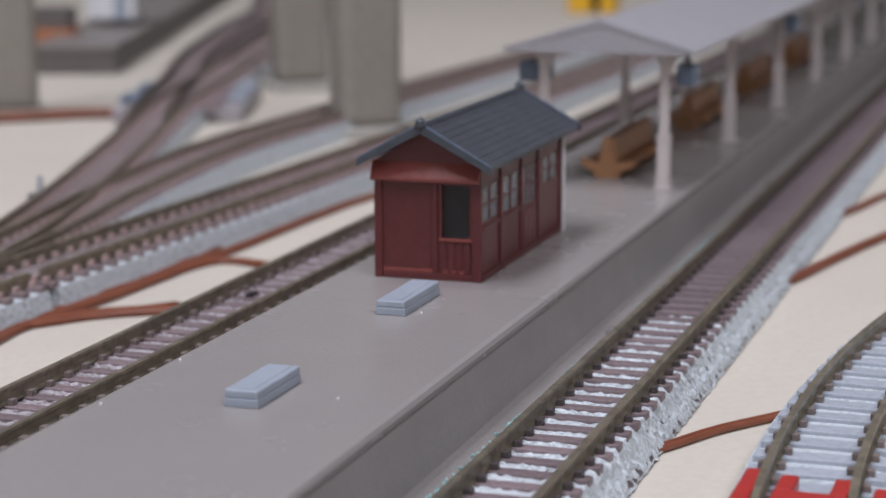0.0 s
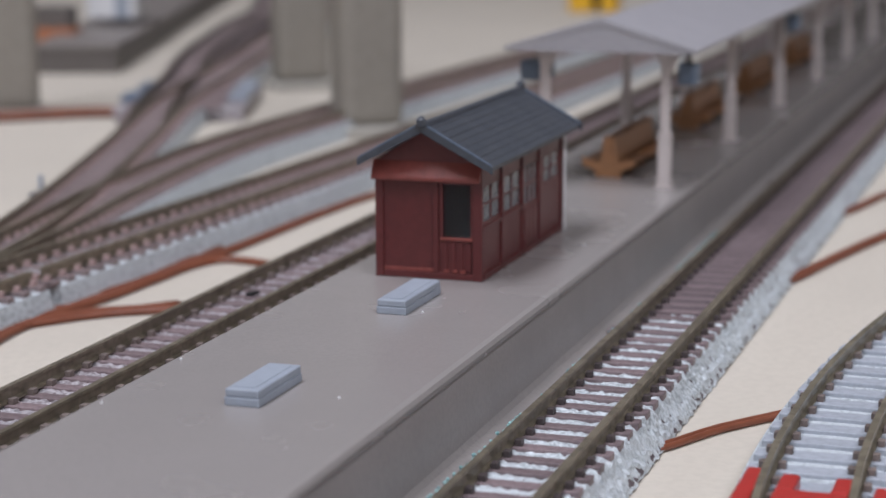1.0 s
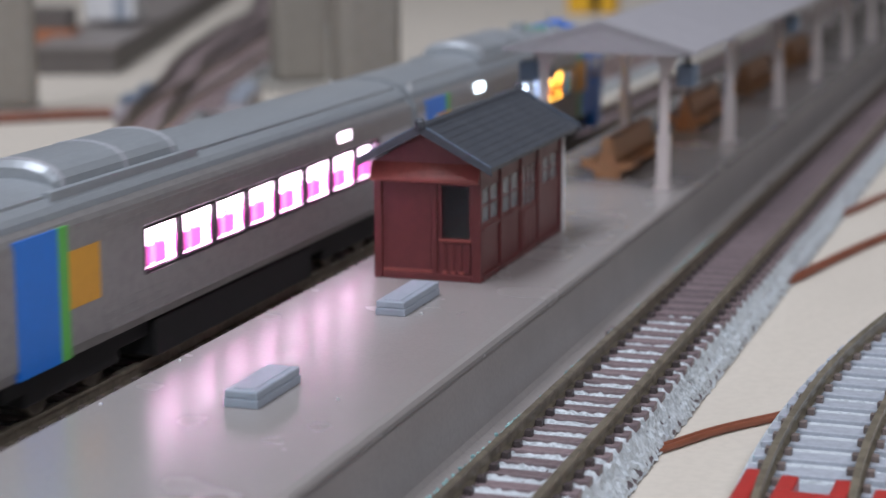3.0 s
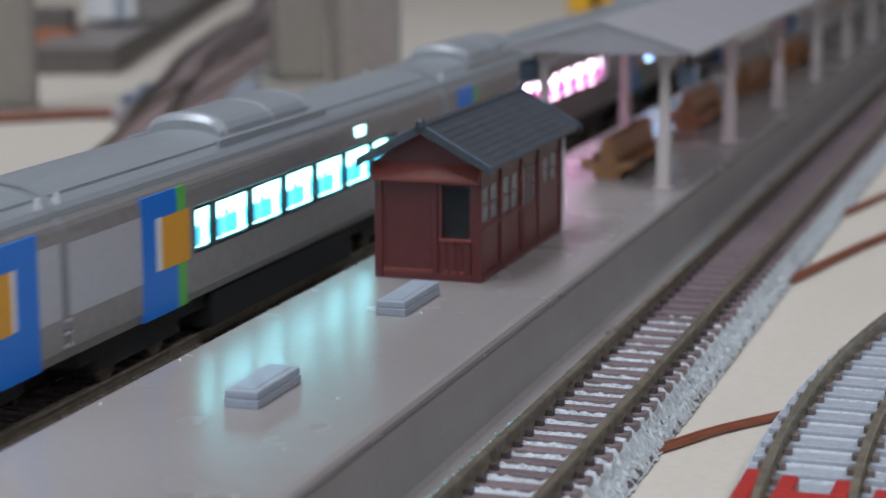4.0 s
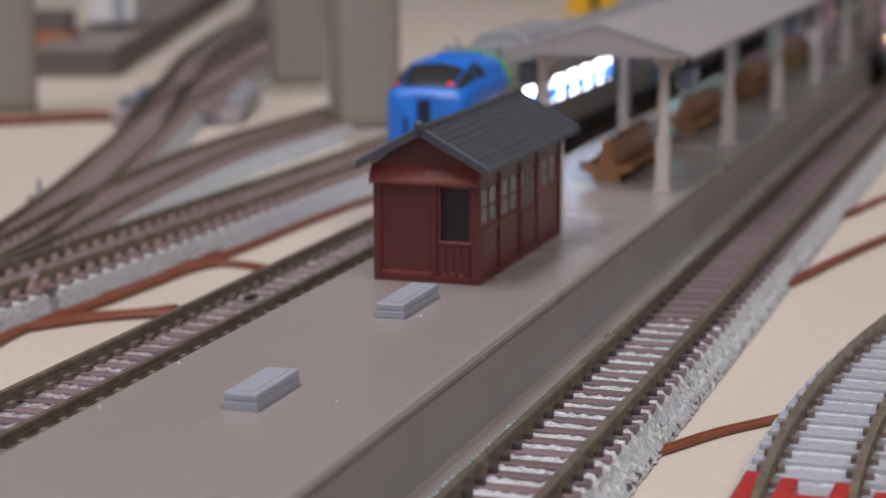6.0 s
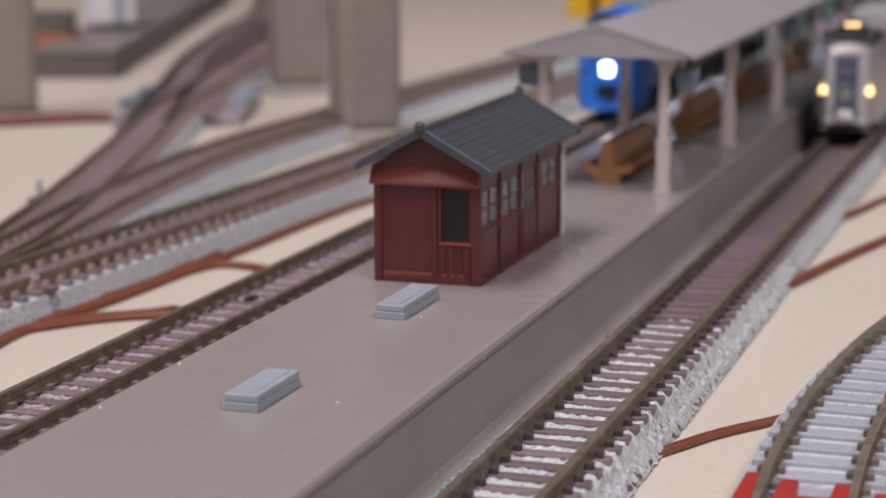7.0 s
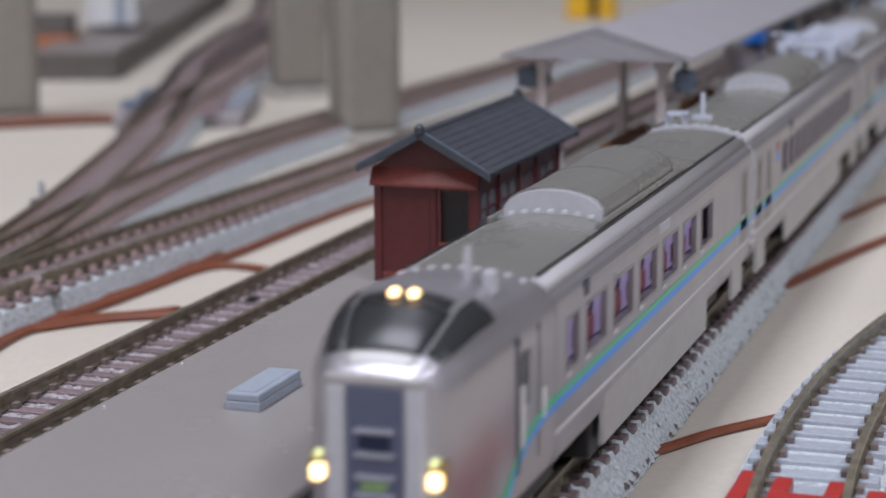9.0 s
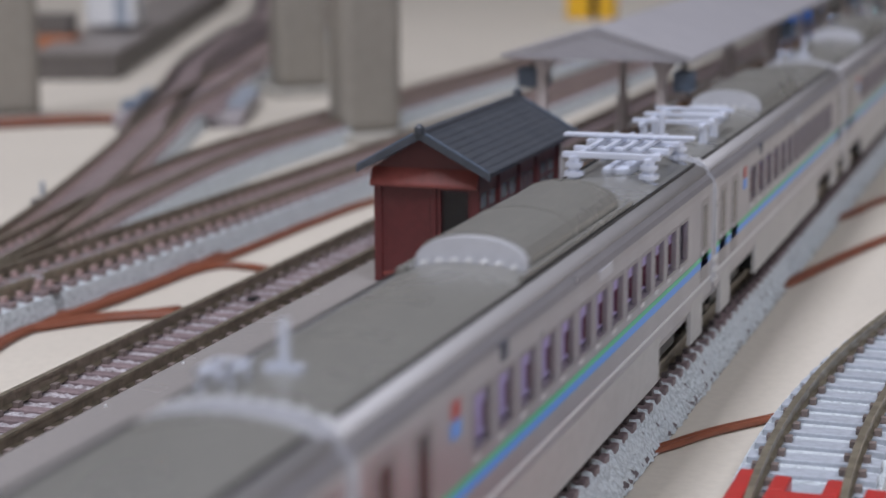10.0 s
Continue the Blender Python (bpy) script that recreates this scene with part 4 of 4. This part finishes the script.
        loft(bm, [[(x, tip + dy, z) for x, dy in ((-6.6, -1.6), (-5.2, -0.35), (0, 0.0), (5.2, -0.35), (6.6, -1.6), (5.2, -2.6), (-5.2, -2.6))] for z in (21.0, 21.5)])
        part("windscreen_ledge", bm, M_BLUE, thing)
        # side door and lettering plate
        yd = tip - 21.6
        side_box(thing, "door_edge", yd - 1.6, yd, 13.0, 19.8, M_WHITE, 0.2)
        side_box(thing, "door", yd - 9.6, yd - 1.6, 12.9, 19.9, M_AMBER, 0.18, "amber side door")
        side_box(thing, "lettering_bar", tip - 18.6, tip - 9.2, 15.5, 16.0, M_AMBER, 0.14)
        for k, wd in enumerate((2.2, 1.8, 1.3, 1.6, 1.4)):
            y0 = tip - 9.2 - k * 2.05
            for a in (0.0, wd - 0.65):
                side_box(thing, "lettering", y0 - a - 0.38, y0 - a, 16.6 + (0.0 if k < 3 else 0.3), 19.4 + 0.15 * k, M_WHITE, 0.14)
            side_box(thing, "lettering", y0 - wd + 0.3, y0, 17.9, 18.3, M_WHITE, 0.13)
        gangway(thing, -E, -1, rim=M_SILVERROOF)
        s0 = -71.7
        if kind == "head":
            side_box(thing, "blue_band", s0 + 6.2, s0 + 17.6, 6.9, 22.9, M_BLUE, 0.05)
            side_box(thing, "green_band", s0 + 17.6, s0 + 20.0, 6.9, 22.9, M_GREEN, 0.05)
            side_box(thing, "door_edge", s0 + 11.6, s0 + 12.8, 12.8, 19.8, M_WHITE, 0.09)
            side_box(thing, "door", s0 + 12.8, s0 + 19.9, 12.7, 19.8, M_AMBER, 0.1, "amber side door")
            side_box(thing, "destination_sign", s0 + 36, s0 + 40.8, 21.3, 22.7, M_LIT_WHITE, 0.12, "lit destination sign")
        else:
            side_box(thing, "blue_band", s0 + 7.2, s0 + 18.6, 6.9, 22.9, M_BLUE, 0.05)
            side_box(thing, "green_band", s0 + 18.6, s0 + 21.2, 6.9, 22.9, M_GREEN, 0.05)
            side_box(thing, "door_edge", s0 + 12.2, s0 + 13.3, 12.8, 19.8, M_WHITE, 0.09)
            side_box(thing, "door", s0 + 13.3, s0 + 21.0, 12.7, 19.8, M_AMBER, 0.1, "amber side door")
            side_box(thing, "destination_sign", s0 + 37.2, s0 + 41, 21.3, 22.6, M_LIT_CYAN, 0.12, "lit destination sign")
        side_box(thing, "panel", s0 + 2.0, s0 + (6.2 if kind == "head" else 7.2), 12.0, 21.0, M_GREY, 0.04)
        ribs(thing, s0 + 21.5, y_green - 3, (20.1, 20.9, 21.7, 8.0, 9.0, 10.0, 11.0), M_STEEL)
        unit = (s0 + 49.5, s0 + 82) if kind == "head" else (s0 + 59.5, s0 + 92)
        label = "silver diesel railcar with bright blue cab and lit windows"
    else:
        s0 = -71.7
        lining, seat = (M_LIT_PINK, M_SEAT_PINK) if kind == "pink" else (M_LIT_CYAN, M_SEAT_CYAN)
        if kind == "pink":
            wins = [(125.6 - 10.9 * k - 10.1, 125.6 - 10.9 * k) for k in range(8)][::-1]
        else:
            wins = [(36.4, 42.2)] + [(43.2 + 12.4 * k, 54.8 + 12.4 * k) for k in range(6)]
        wins = [(s0 + a, s0 + b) for a, b in wins]
        shell_parts(thing, -E, E, M_STEEL, M_SILVERROOF, 6.8, (za, zw), wins)
        for a, b in wins:
            window(thing, a, b, za + 0.2, zw - 0.3, lining, seat)
        gangway(thing, -E, -1, rim=M_SILVERROOF)
        gangway(thing, E, 1, rim=M_SILVERROOF)
        if kind == "cyan":
            side_box(thing, "panel", s0 + 2.0, s0 + 20.8, 12.0, 20.6, M_GREY, 0.05, "pale grey side panel")
            side_box(thing, "blue_band", s0 + 20.8, s0 + 31.0, 6.9, 22.8, M_BLUE, 0.05)
            side_box(thing, "green_band", s0 + 31.0, s0 + 33.6, 6.9, 22.8, M_GREEN, 0.05)
            side_box(thing, "door_edge", s0 + 24.8, s0 + 26.4, 12.8, 19.7, M_WHITE, 0.09)
            side_box(thing, "door", s0 + 26.4, s0 + 34.6, 12.7, 19.6, M_AMBER, 0.1, "amber side door")
            side_box(thing, "destination_sign", s0 + 97, s0 + 101, 21.0, 22.4, M_LIT_CYAN, 0.12, "lit destination sign")
            ribs(thing, s0 + 34.8, 69, (20.1, 20.9, 21.7, 8.0, 9.0, 10.0, 11.0), M_STEEL)
            unit = (s0 + 53.5, s0 + 86)
        else:
            side_box(thing, "panel", s0 + 126.5, s0 + 141, 12.0, 19.6, M_GREY, 0.05, "pale grey side panel")
            side_box(thing, "blue_band", s0 + 7.2, s0 + 17.0, 6.9, 22.8, M_BLUE, 0.05)
            side_box(thing, "green_band", s0 + 17.0, s0 + 19.4, 6.9, 22.8, M_GREEN, 0.05)
            side_box(thing, "door", s0 + 19.4, s0 + 27.0, 12.7, 19.6, M_AMBER, 0.1, "amber side door")
            side_box(thing, "destination_sign", s0 + 107, s0 + 112, 21.0, 22.4, M_LIT_PINK, 0.12, "lit destination sign")
            ribs(thing, s0 + 28, s0 + 139, (20.1, 20.9, 21.7, 8.0, 9.0, 10.0, 11.0), M_STEEL)
            unit = (s0 + 23.5, s0 + 56)
        label = "silver diesel railcar with %s-lit windows and ribbed sides" % kind
    roof_unit(thing, *unit, M_SILVERROOF, M_RIM, False, 0.9, 0.88)
    for side in (-1, 1):
        xs = sorted((side * 6.2, side * 6.6))
        boxpart("roof_rail", (*xs, -69, 42 if kind in ("head", "tail") else 69, 24.8, 26.2), M_SILVERROOF, thing)
        bm = bmesh.new()
        tube(bm, side * 7.4, -68.5, 24, 26.4, 0.45, 0.3, 8)
        part("roof_pin", bm, M_WHITE, thing)
    running_gear(thing)
    return tagged(thing, label, "railcar", "blue train cars")


def silver_car(kind):
    """Electric railcar with cab at +y (kind: head) or without (middle, panto)."""
    thing = empty("silver_railcar")
    E, s0 = 71.0, 71.7
    L = lambda s: s0 - s
    za, zw = 14.6, 20.6
    if kind == "head":
        wins = [(31.2, 36.4), (39.4, 48.6), (52.0, 61.6), (65.0, 74.6), (78.0, 87.2), (90.4, 99.2), (102.6, 111.0)]
    else:
        wins = [(29.8 + 7.45 * k, 35.4 + 7.45 * k) for k in range(13)]
    runs = sorted((L(b), L(a)) for a, b in wins)
    front = L(27) if kind == "head" else E
    shell_parts(thing, -E, front, M_SILVER, M_ROOFOLIVE, 6.0, (za, zw), runs, 23.6, 26.2)
    for a, b in runs:
        window(thing, a, b, za + 0.1, zw - 0.1, M_LIT_DIM, M_SEAT_RED, 2 if kind == "head" else 1, M_SILVERDARK)
        side_box(thing, "window_ledge", b - 1.3, b - 0.3, za - 0.35, za + 0.1, M_WHITE, 0.2)
    # long skirt and stripe
    for a, b in ((-64, -56), (-36, 36), (58, 66)) if kind != "head" else ((-64, -56), (-36, 24)):
        side_box(thing, "skirt", a, b, 2.6, 8.4, M_SKIRT, 0.03, "pale grey side skirt", 0.5)
    y_end = L(27) if kind == "head" else 69.5
    side_box(thing, "green_stripe", -69.5, y_end, 12.9, 13.5, M_STRIPEGREEN, 0.05)
    side_box(thing, "blue_stripe", -69.5, y_end, 11.9, 12.9, M_STRIPEBLUE, 0.05)
    side_box(thing, "crease", -69.5, y_end, 9.3, 9.7, M_WHITE, 0.1)
    for s in ((134,) if kind == "head" else (4.4, 13.6, 134)):
        side_box(thing, "door", L(s + 5.2), L(s), 9.8, 21.2, M_SILVERDARK, 0.05, "plain side door")
        side_box(thing, "door_window", L(s + 3.9), L(s + 1.3), 14.4, 20.4, M_WINDSHIELD, 0.07)
        side_box(thing, "door_handle", L(s + 0.9), L(s + 0.4), 13.6, 14.2, M_WHITE, 0.25)
    side_box(thing, "side_indicator", L(40.6), L(38.4), 21.3, 22.9, M_SLOT, 0.06)
    side_box(thing, "side_badge", L(82), L(76), 21.4, 22.6, M_GREY, 0.05)
    gangway(thing, -E, -1, 26.3, M_RIM)
    if kind == "head":
        tip = 71.9
        table = (np.array([0, 0.5, 1.6, 4, 8, 12, 18, 22, 27, 40]), np.array([5.6, 6.3, 7.1, 8.1, 8.9, 9.2, HW, HW, HW, HW]),
                 np.array([4.4, 4.0, 3.9, 4.0, 4.6, 6.0, 6.0, 6.0, 6.0, 6.0]), np.array([20.8, 21.2, 21.6, 22.3, 23.0, 23.4, 23.5, 23.6, 23.6, 23.6]),
                 np.array([21.6, 22.1, 22.9, 24.6, 27.0, 27.6, 27.2, 26.5, 26.3, 26.3]))
        cab = cab_shell(thing, table, tip, M_SILVER, 27)
        cab_patch(cab, "windscreen", table, tip, 2.0, 7.4, -0.46, 0.46, M_WINDSHIELD, label="dark sloping windscreen")
        cab_patch(cab, "dashboard", table, tip, 0.7, 1.9, -0.45, 0.45, M_SKIRT, label="pale dashboard panel below the windscreen")
        for sg in (-1, 1):
            u0, u1 = (0.50, 0.88) if sg > 0 else (-0.88, -0.50)
            cab_patch(cab, "side_window", table, tip, 2.2, 11.5, u0, u1, M_WINDSHIELD, label="dark cab quarter window")
        cab_patch(cab, "lamp_panel", table, tip, 7.6, 9.4, -0.42, 0.42, M_WINDSHIELD)
        for x in (-0.95, 0.95):
            boxpart("top_lamp", (x - 0.5, x + 0.5, tip - 8.4, tip - 7.5, 26.9, 27.7), M_LAMP_WARM, thing, 0.35, "small warm roof lamp")
        boxpart("brow", (-4.7, 4.7, tip - 1.4, tip + 0.3, 20.6, 21.4), M_SKIRT, thing, 0.12, "pale panel under the windscreen")
        boxpart("centre_panel", (-2.7, 2.7, tip - 0.8, tip + 0.45, 7.6, 20.3), M_NAVY, thing, 0.15, "blue-grey front door panel")
        for sg in (-1, 1):
            boxpart("front_rib", (sg * 3.75 - 0.95, sg * 3.75 + 0.95, tip - 0.8, tip + 0.35, 5.0, 20.4), M_RIM, thing, 0.25)
            boxpart("headlight_rim", (sg * 5.6 - 0.9, sg * 5.6 + 0.9, tip - 1.6, tip + 0.05, 11.0, 13.9), M_AMBERCHROME, thing, 0.3)
            boxpart("headlight", (sg * 5.6 - 0.75, sg * 5.6 + 0.75, tip - 1.2, tip + 0.3, 11.2, 12.9), M_LAMP_WARM, thing, 0.45, "lit warm headlight")
            boxpart("marker_light", (sg * 5.5 - 0.42, sg * 5.5 + 0.42, tip - 1.0, tip + 0.2, 13.3, 14.1), M_LAMP_GREEN, thing, 0.25)
        for z in (16.2, 14.0, 11.9, 10.2):
            boxpart("step", (-1.9, 1.9, tip, tip + 0.7, z, z + 0.3), M_GREY, thing, 0.1)
        boxpart("front_slot", (-1.6, 1.6, tip, tip + 0.5, 14.4, 16.0), M_SLOT, thing)
        boxpart("number_plate", (-1.2, 1.2, tip, tip + 0.55, 10.9, 11.6), M_LAMPPLATE, thing)
        boxpart("coupler_pocket", (-3.0, 3.0, tip - 0.5, tip + 0.5, 5.0, 7.7), M_BLACK, thing, 0.15)
        boxpart("coupler_cover", (-1.9, 1.9, tip - 0.5, tip + 1.8, 5.0, 7.3), M_WHITE, thing, 0.4, "white coupler cover")
        boxpart("bumper", (-5.4, 5.4, tip - 1.0, tip + 0.7, 4.0, 5.0), M_RIM, thing, 0.3)
        bm = bmesh.new()
        loft(bm, [[(x, tip + dy, z) for x, dy in ((-8.6, -5), (-7.6, -1.5), (-4, 0.6), (0, 0.9), (4, 0.6), (7.6, -1.5), (8.6, -5))] for z in (2.4, 3.3)], closed=False)
        plow = part("snow_plough", bm, M_BLACK, thing)
        plow.modifiers.new("thickness", "SOLIDIFY").thickness = 0.0006
        bm = bmesh.new()
        box(bm, -5.6, 5.6, tip - 1.6, tip + 0.4, 2.6, 3.2, 0.2)
        part("plough_edge", bm, M_RIM, thing)
        for s in (13.4, 20.4):
            side_box(thing, "cab_door_seam", L(s + 0.5), L(s), 9.0, 22.3, M_SLOT, 0.04)
        side_box(thing, "cab_door_window", L(17.2), L(15.2), 15.2, 20.6, M_WINDSHIELD, 0.06)
        side_box(thing, "handrail", L(14.8), L(14.4), 11.5, 17.5, M_WHITE, 0.35)
        side_box(thing, "handrail", L(22.4), L(22.0), 12.5, 15.5, M_WHITE, 0.35)
        # stripe bends down towards the nose
        for name, m, dz in (("green_stripe", M_STRIPEGREEN, 0.75), ("blue_stripe", M_STRIPEBLUE, 0.0)):
            for side in (-1, 1):
                bm = bmesh.new()
                rows = []
                for s, z in ((27, 12.0), (22, 11.8), (18, 11.2), (14, 9.6), (11, 7.2), (8.5, 4.4)):
                    w = float(np.interp(s, table[0], table[1]))
                    xs = sorted((side * (w - 0.2), side * (w + 0.06)))
                    rows.append([(xs[0], L(s) + 0.2, z + dz), (xs[1], L(s) + 0.2, z + dz), (xs[1], L(s) + 0.2, z + dz + 0.85), (xs[0], L(s) + 0.2, z + dz + 0.85)])
                loft(bm, rows)
                part(name, bm, m, thing)
        roof_unit(thing, L(100), L(60), M_ROOFOLIVE, M_ROOFOLIVE, True, 0.5, 0.86)
        arc_s = 25
        bm = bmesh.new()
        tube(bm, -3.2, L(17), 26.5, 30.2, 0.55, 0.4, 10)
        part("antenna", bm, M_GREY, thing)
        boxpart("horn", (-6.4, -5.0, L(17), L(15.6), 25.6, 28.2), M_GREY, thing, 0.3)
    else:
        gangway(thing, E, 1, 26.3, M_RIM)
        arc_s = 1.6
        roof_unit(thing, L(99), L(59), M_ROOFOLIVE, M_ROOFOLIVE, True, 0.5, 0.86)
        bm = bmesh.new()
        tube(bm, 0.8, L(11.5), 26.0, 30.4, 0.5, 0.4, 10)
        box(bm, -0.8, 2.4, L(12.0), L(11.0), 26.0, 26.8)
        part("antenna", bm, M_PANTO, thing)
        bm = bmesh.new()
        for d in ((2.4, 5.6, L(9.0), L(8.5)), (2.4, 5.6, L(5.3), L(4.8)), (2.4, 2.9, L(9.0), L(4.8)), (5.1, 5.6, L(9.0), L(4.8))):
            box(bm, *d, 27.2, 27.6, 0.1)
        for x, s in ((5.3, 8.6), (2.7, 8.6), (5.3, 5.2), (2.7, 5.2)):
            tube(bm, x, L(s), 25.0, 27.3, 0.25, 0.25, 8)
        part("roof_frame_aerial", bm, M_PANTO, thing)
        side_box(thing, "red_badge", L(26.0), L(23.6), 19.6, 21.2, M_RED, 0.08)
        side_box(thing, "blue_badge", L(26.0), L(23.6), 17.9, 19.4, M_STRIPEBLUE, 0.08)
    for k in range(9):
        x = -6.4 + k * 1.6
        z = 23.7 + 2.6 * math.sqrt(max(0, 1 - (x / 8.25) ** 2))
        boxpart("roof_bolt", (x - 0.35, x + 0.35, L(arc_s + 0.4), L(arc_s), z - 0.1, z + 0.22), M_WHITE, thing)
    if kind == "panto":
        panto = boxpart("pantograph", (-2.0, 2.0, L(136), L(123), 26.0, 27.0), M_PANTO, thing, 0.3, "folded pale blue pantograph")
        for s in (120, 139):
            for x in (-5, 5):
                bm = bmesh.new()
                for z, r in ((25, 1.2), (26.2, 1.35), (27.4, 1.2)):
                    tube(bm, x, L(s), z, z + 0.6, r, r, 10)
                tube(bm, x, L(s), 25, 28.6, 0.9, 0.8, 10)
                part("insulator", bm, M_PANTO, panto)
        for x in (-5, 5):
            boxpart("side_rail", (x - 0.4, x + 0.4, L(140), L(119), 28.2, 28.9), M_PANTO, panto, 0.1)
        for s in (120, 126, 133, 139):
            boxpart("cross_bar", (-6.5, 6.5, L(s + 0.5), L(s - 0.5), 28.6, 29.4), M_PANTO, panto, 0.1)
        for x in (-3.5, -1.2, 1.2, 3.5):
            boxpart("arm", (x - 0.3, x + 0.3, L(138), L(121), 29.4, 29.9), M_PANTO, panto, 0.1)
        boxpart("contact_strip", (-9, 9, L(131), L(129.6), 30.0, 30.6), M_PANTO, panto, 0.2)
    if kind == "equipped":
        gear = boxpart("roof_equipment", (-3, 3, L(46), L(37), 25, 28), M_PANTO, thing, 0.4, "pale blue roof insulators and frame")
        for s, x in ((16, -4.5), (16, 4.5), (24, -4.5), (24, 4.5), (32, 0)):
            bm = bmesh.new()
            tube(bm, x, L(s), 25, 28.2, 0.8, 0.6, 10)
            part("insulator", bm, M_PANTO, gear)
        for x in (-4.5, 4.5):
            boxpart("side_rail", (x - 0.4, x + 0.4, L(34), L(14), 28.0, 28.7), M_PANTO, gear, 0.1)
        for s in (16, 24, 32):
            boxpart("cross_bar", (-6.2, 6.2, L(s + 0.5), L(s - 0.5), 28.5, 29.2), M_PANTO, gear, 0.1)
    for side in (-1, 1):
        xs = sorted((side * 6.8, side * 7.05))
        boxpart("gutter", (*xs, -69, L(28) if kind == "head" else 69, 24.4, 25.5), M_BLACK, thing)
    for side in (-1, 1):
        bm = bmesh.new()
        r, ye = HW - 1.1, L(27) if kind == "head" else E
        outer = [(side * (r + 0.06) * math.cos(a), 23.87 + 2.4 * math.sin(a)) for a in (k * math.pi / 40 for k in range(9))]
        inner = [(x - side * 0.3, z - 0.3) for x, z in reversed(outer)]
        loft(bm, [[(x, y, z) for x, z in outer + inner] for y in (-E, ye)])
        part("roof_shoulder", bm, M_SHOULDER, thing, "silver shoulder beside the grey roof", smooth=True)
    running_gear(thing, z1=6.2)
    words = {"head": "silver electric railcar with lit headlights and cab", "middle": "silver electric railcar with green and blue stripe", "panto": "silver electric railcar with folded roof pantograph",
             "equipped": "silver electric railcar with roof insulators and frame"}
    return tagged(thing, words[kind], "railcar", "silver train cars")


BLUE_CARS = [blue_car("head"), blue_car("pink"), blue_car("cyan"), blue_car("tail")]
SILVER_CARS = [silver_car("head"), silver_car("panto"), silver_car("equipped"), silver_car("middle")]


def motions():
    """The trains run along their straight tracks; y of the first coupling, by time."""
    joint = ((0.0, -446), (0.5, -360), (1.0, -274), (1.5, -188.5), (2.0, -104), (2.2, -70.8), (2.5, -21), (2.7, 11.6), (3.25, 101), (3.8, 187.6), (4.1, 235.5), (4.5, 296.5),
             (5.0, 372.5), (5.4, 432), (5.6, 461), (6.2, 550), (6.8, 639), (7.0, 668), (7.4, 718), (8.0, 790), (9.0, 900), (10.0, 1000))
    for k, ob in enumerate(BLUE_CARS):
        walk(ob, [(t, pose(X_L * S, (y + 71.7 - 143.4 * k + (2.0 if k == 3 else 0)) * S, Z_L * S, 0, 0, 180 if k == 3 else 0)) for t, y in joint])
    lamp = ((0.0, 1290), (2.0, 982), (4.0, 674), (6.0, 372), (6.8, 250), (7.0, 220), (7.5, 142), (8.0, 60), (8.4, -8), (8.6, -42), (9.0, -110), (9.5, -198), (10.0, -284))
    for k, ob in enumerate(SILVER_CARS):
        walk(ob, [(t, pose(X_R * S, (y + 71.7 + 143.4 * k) * S, Z_R * S, 0, 0, 180)) for t, y in lamp])


motions()
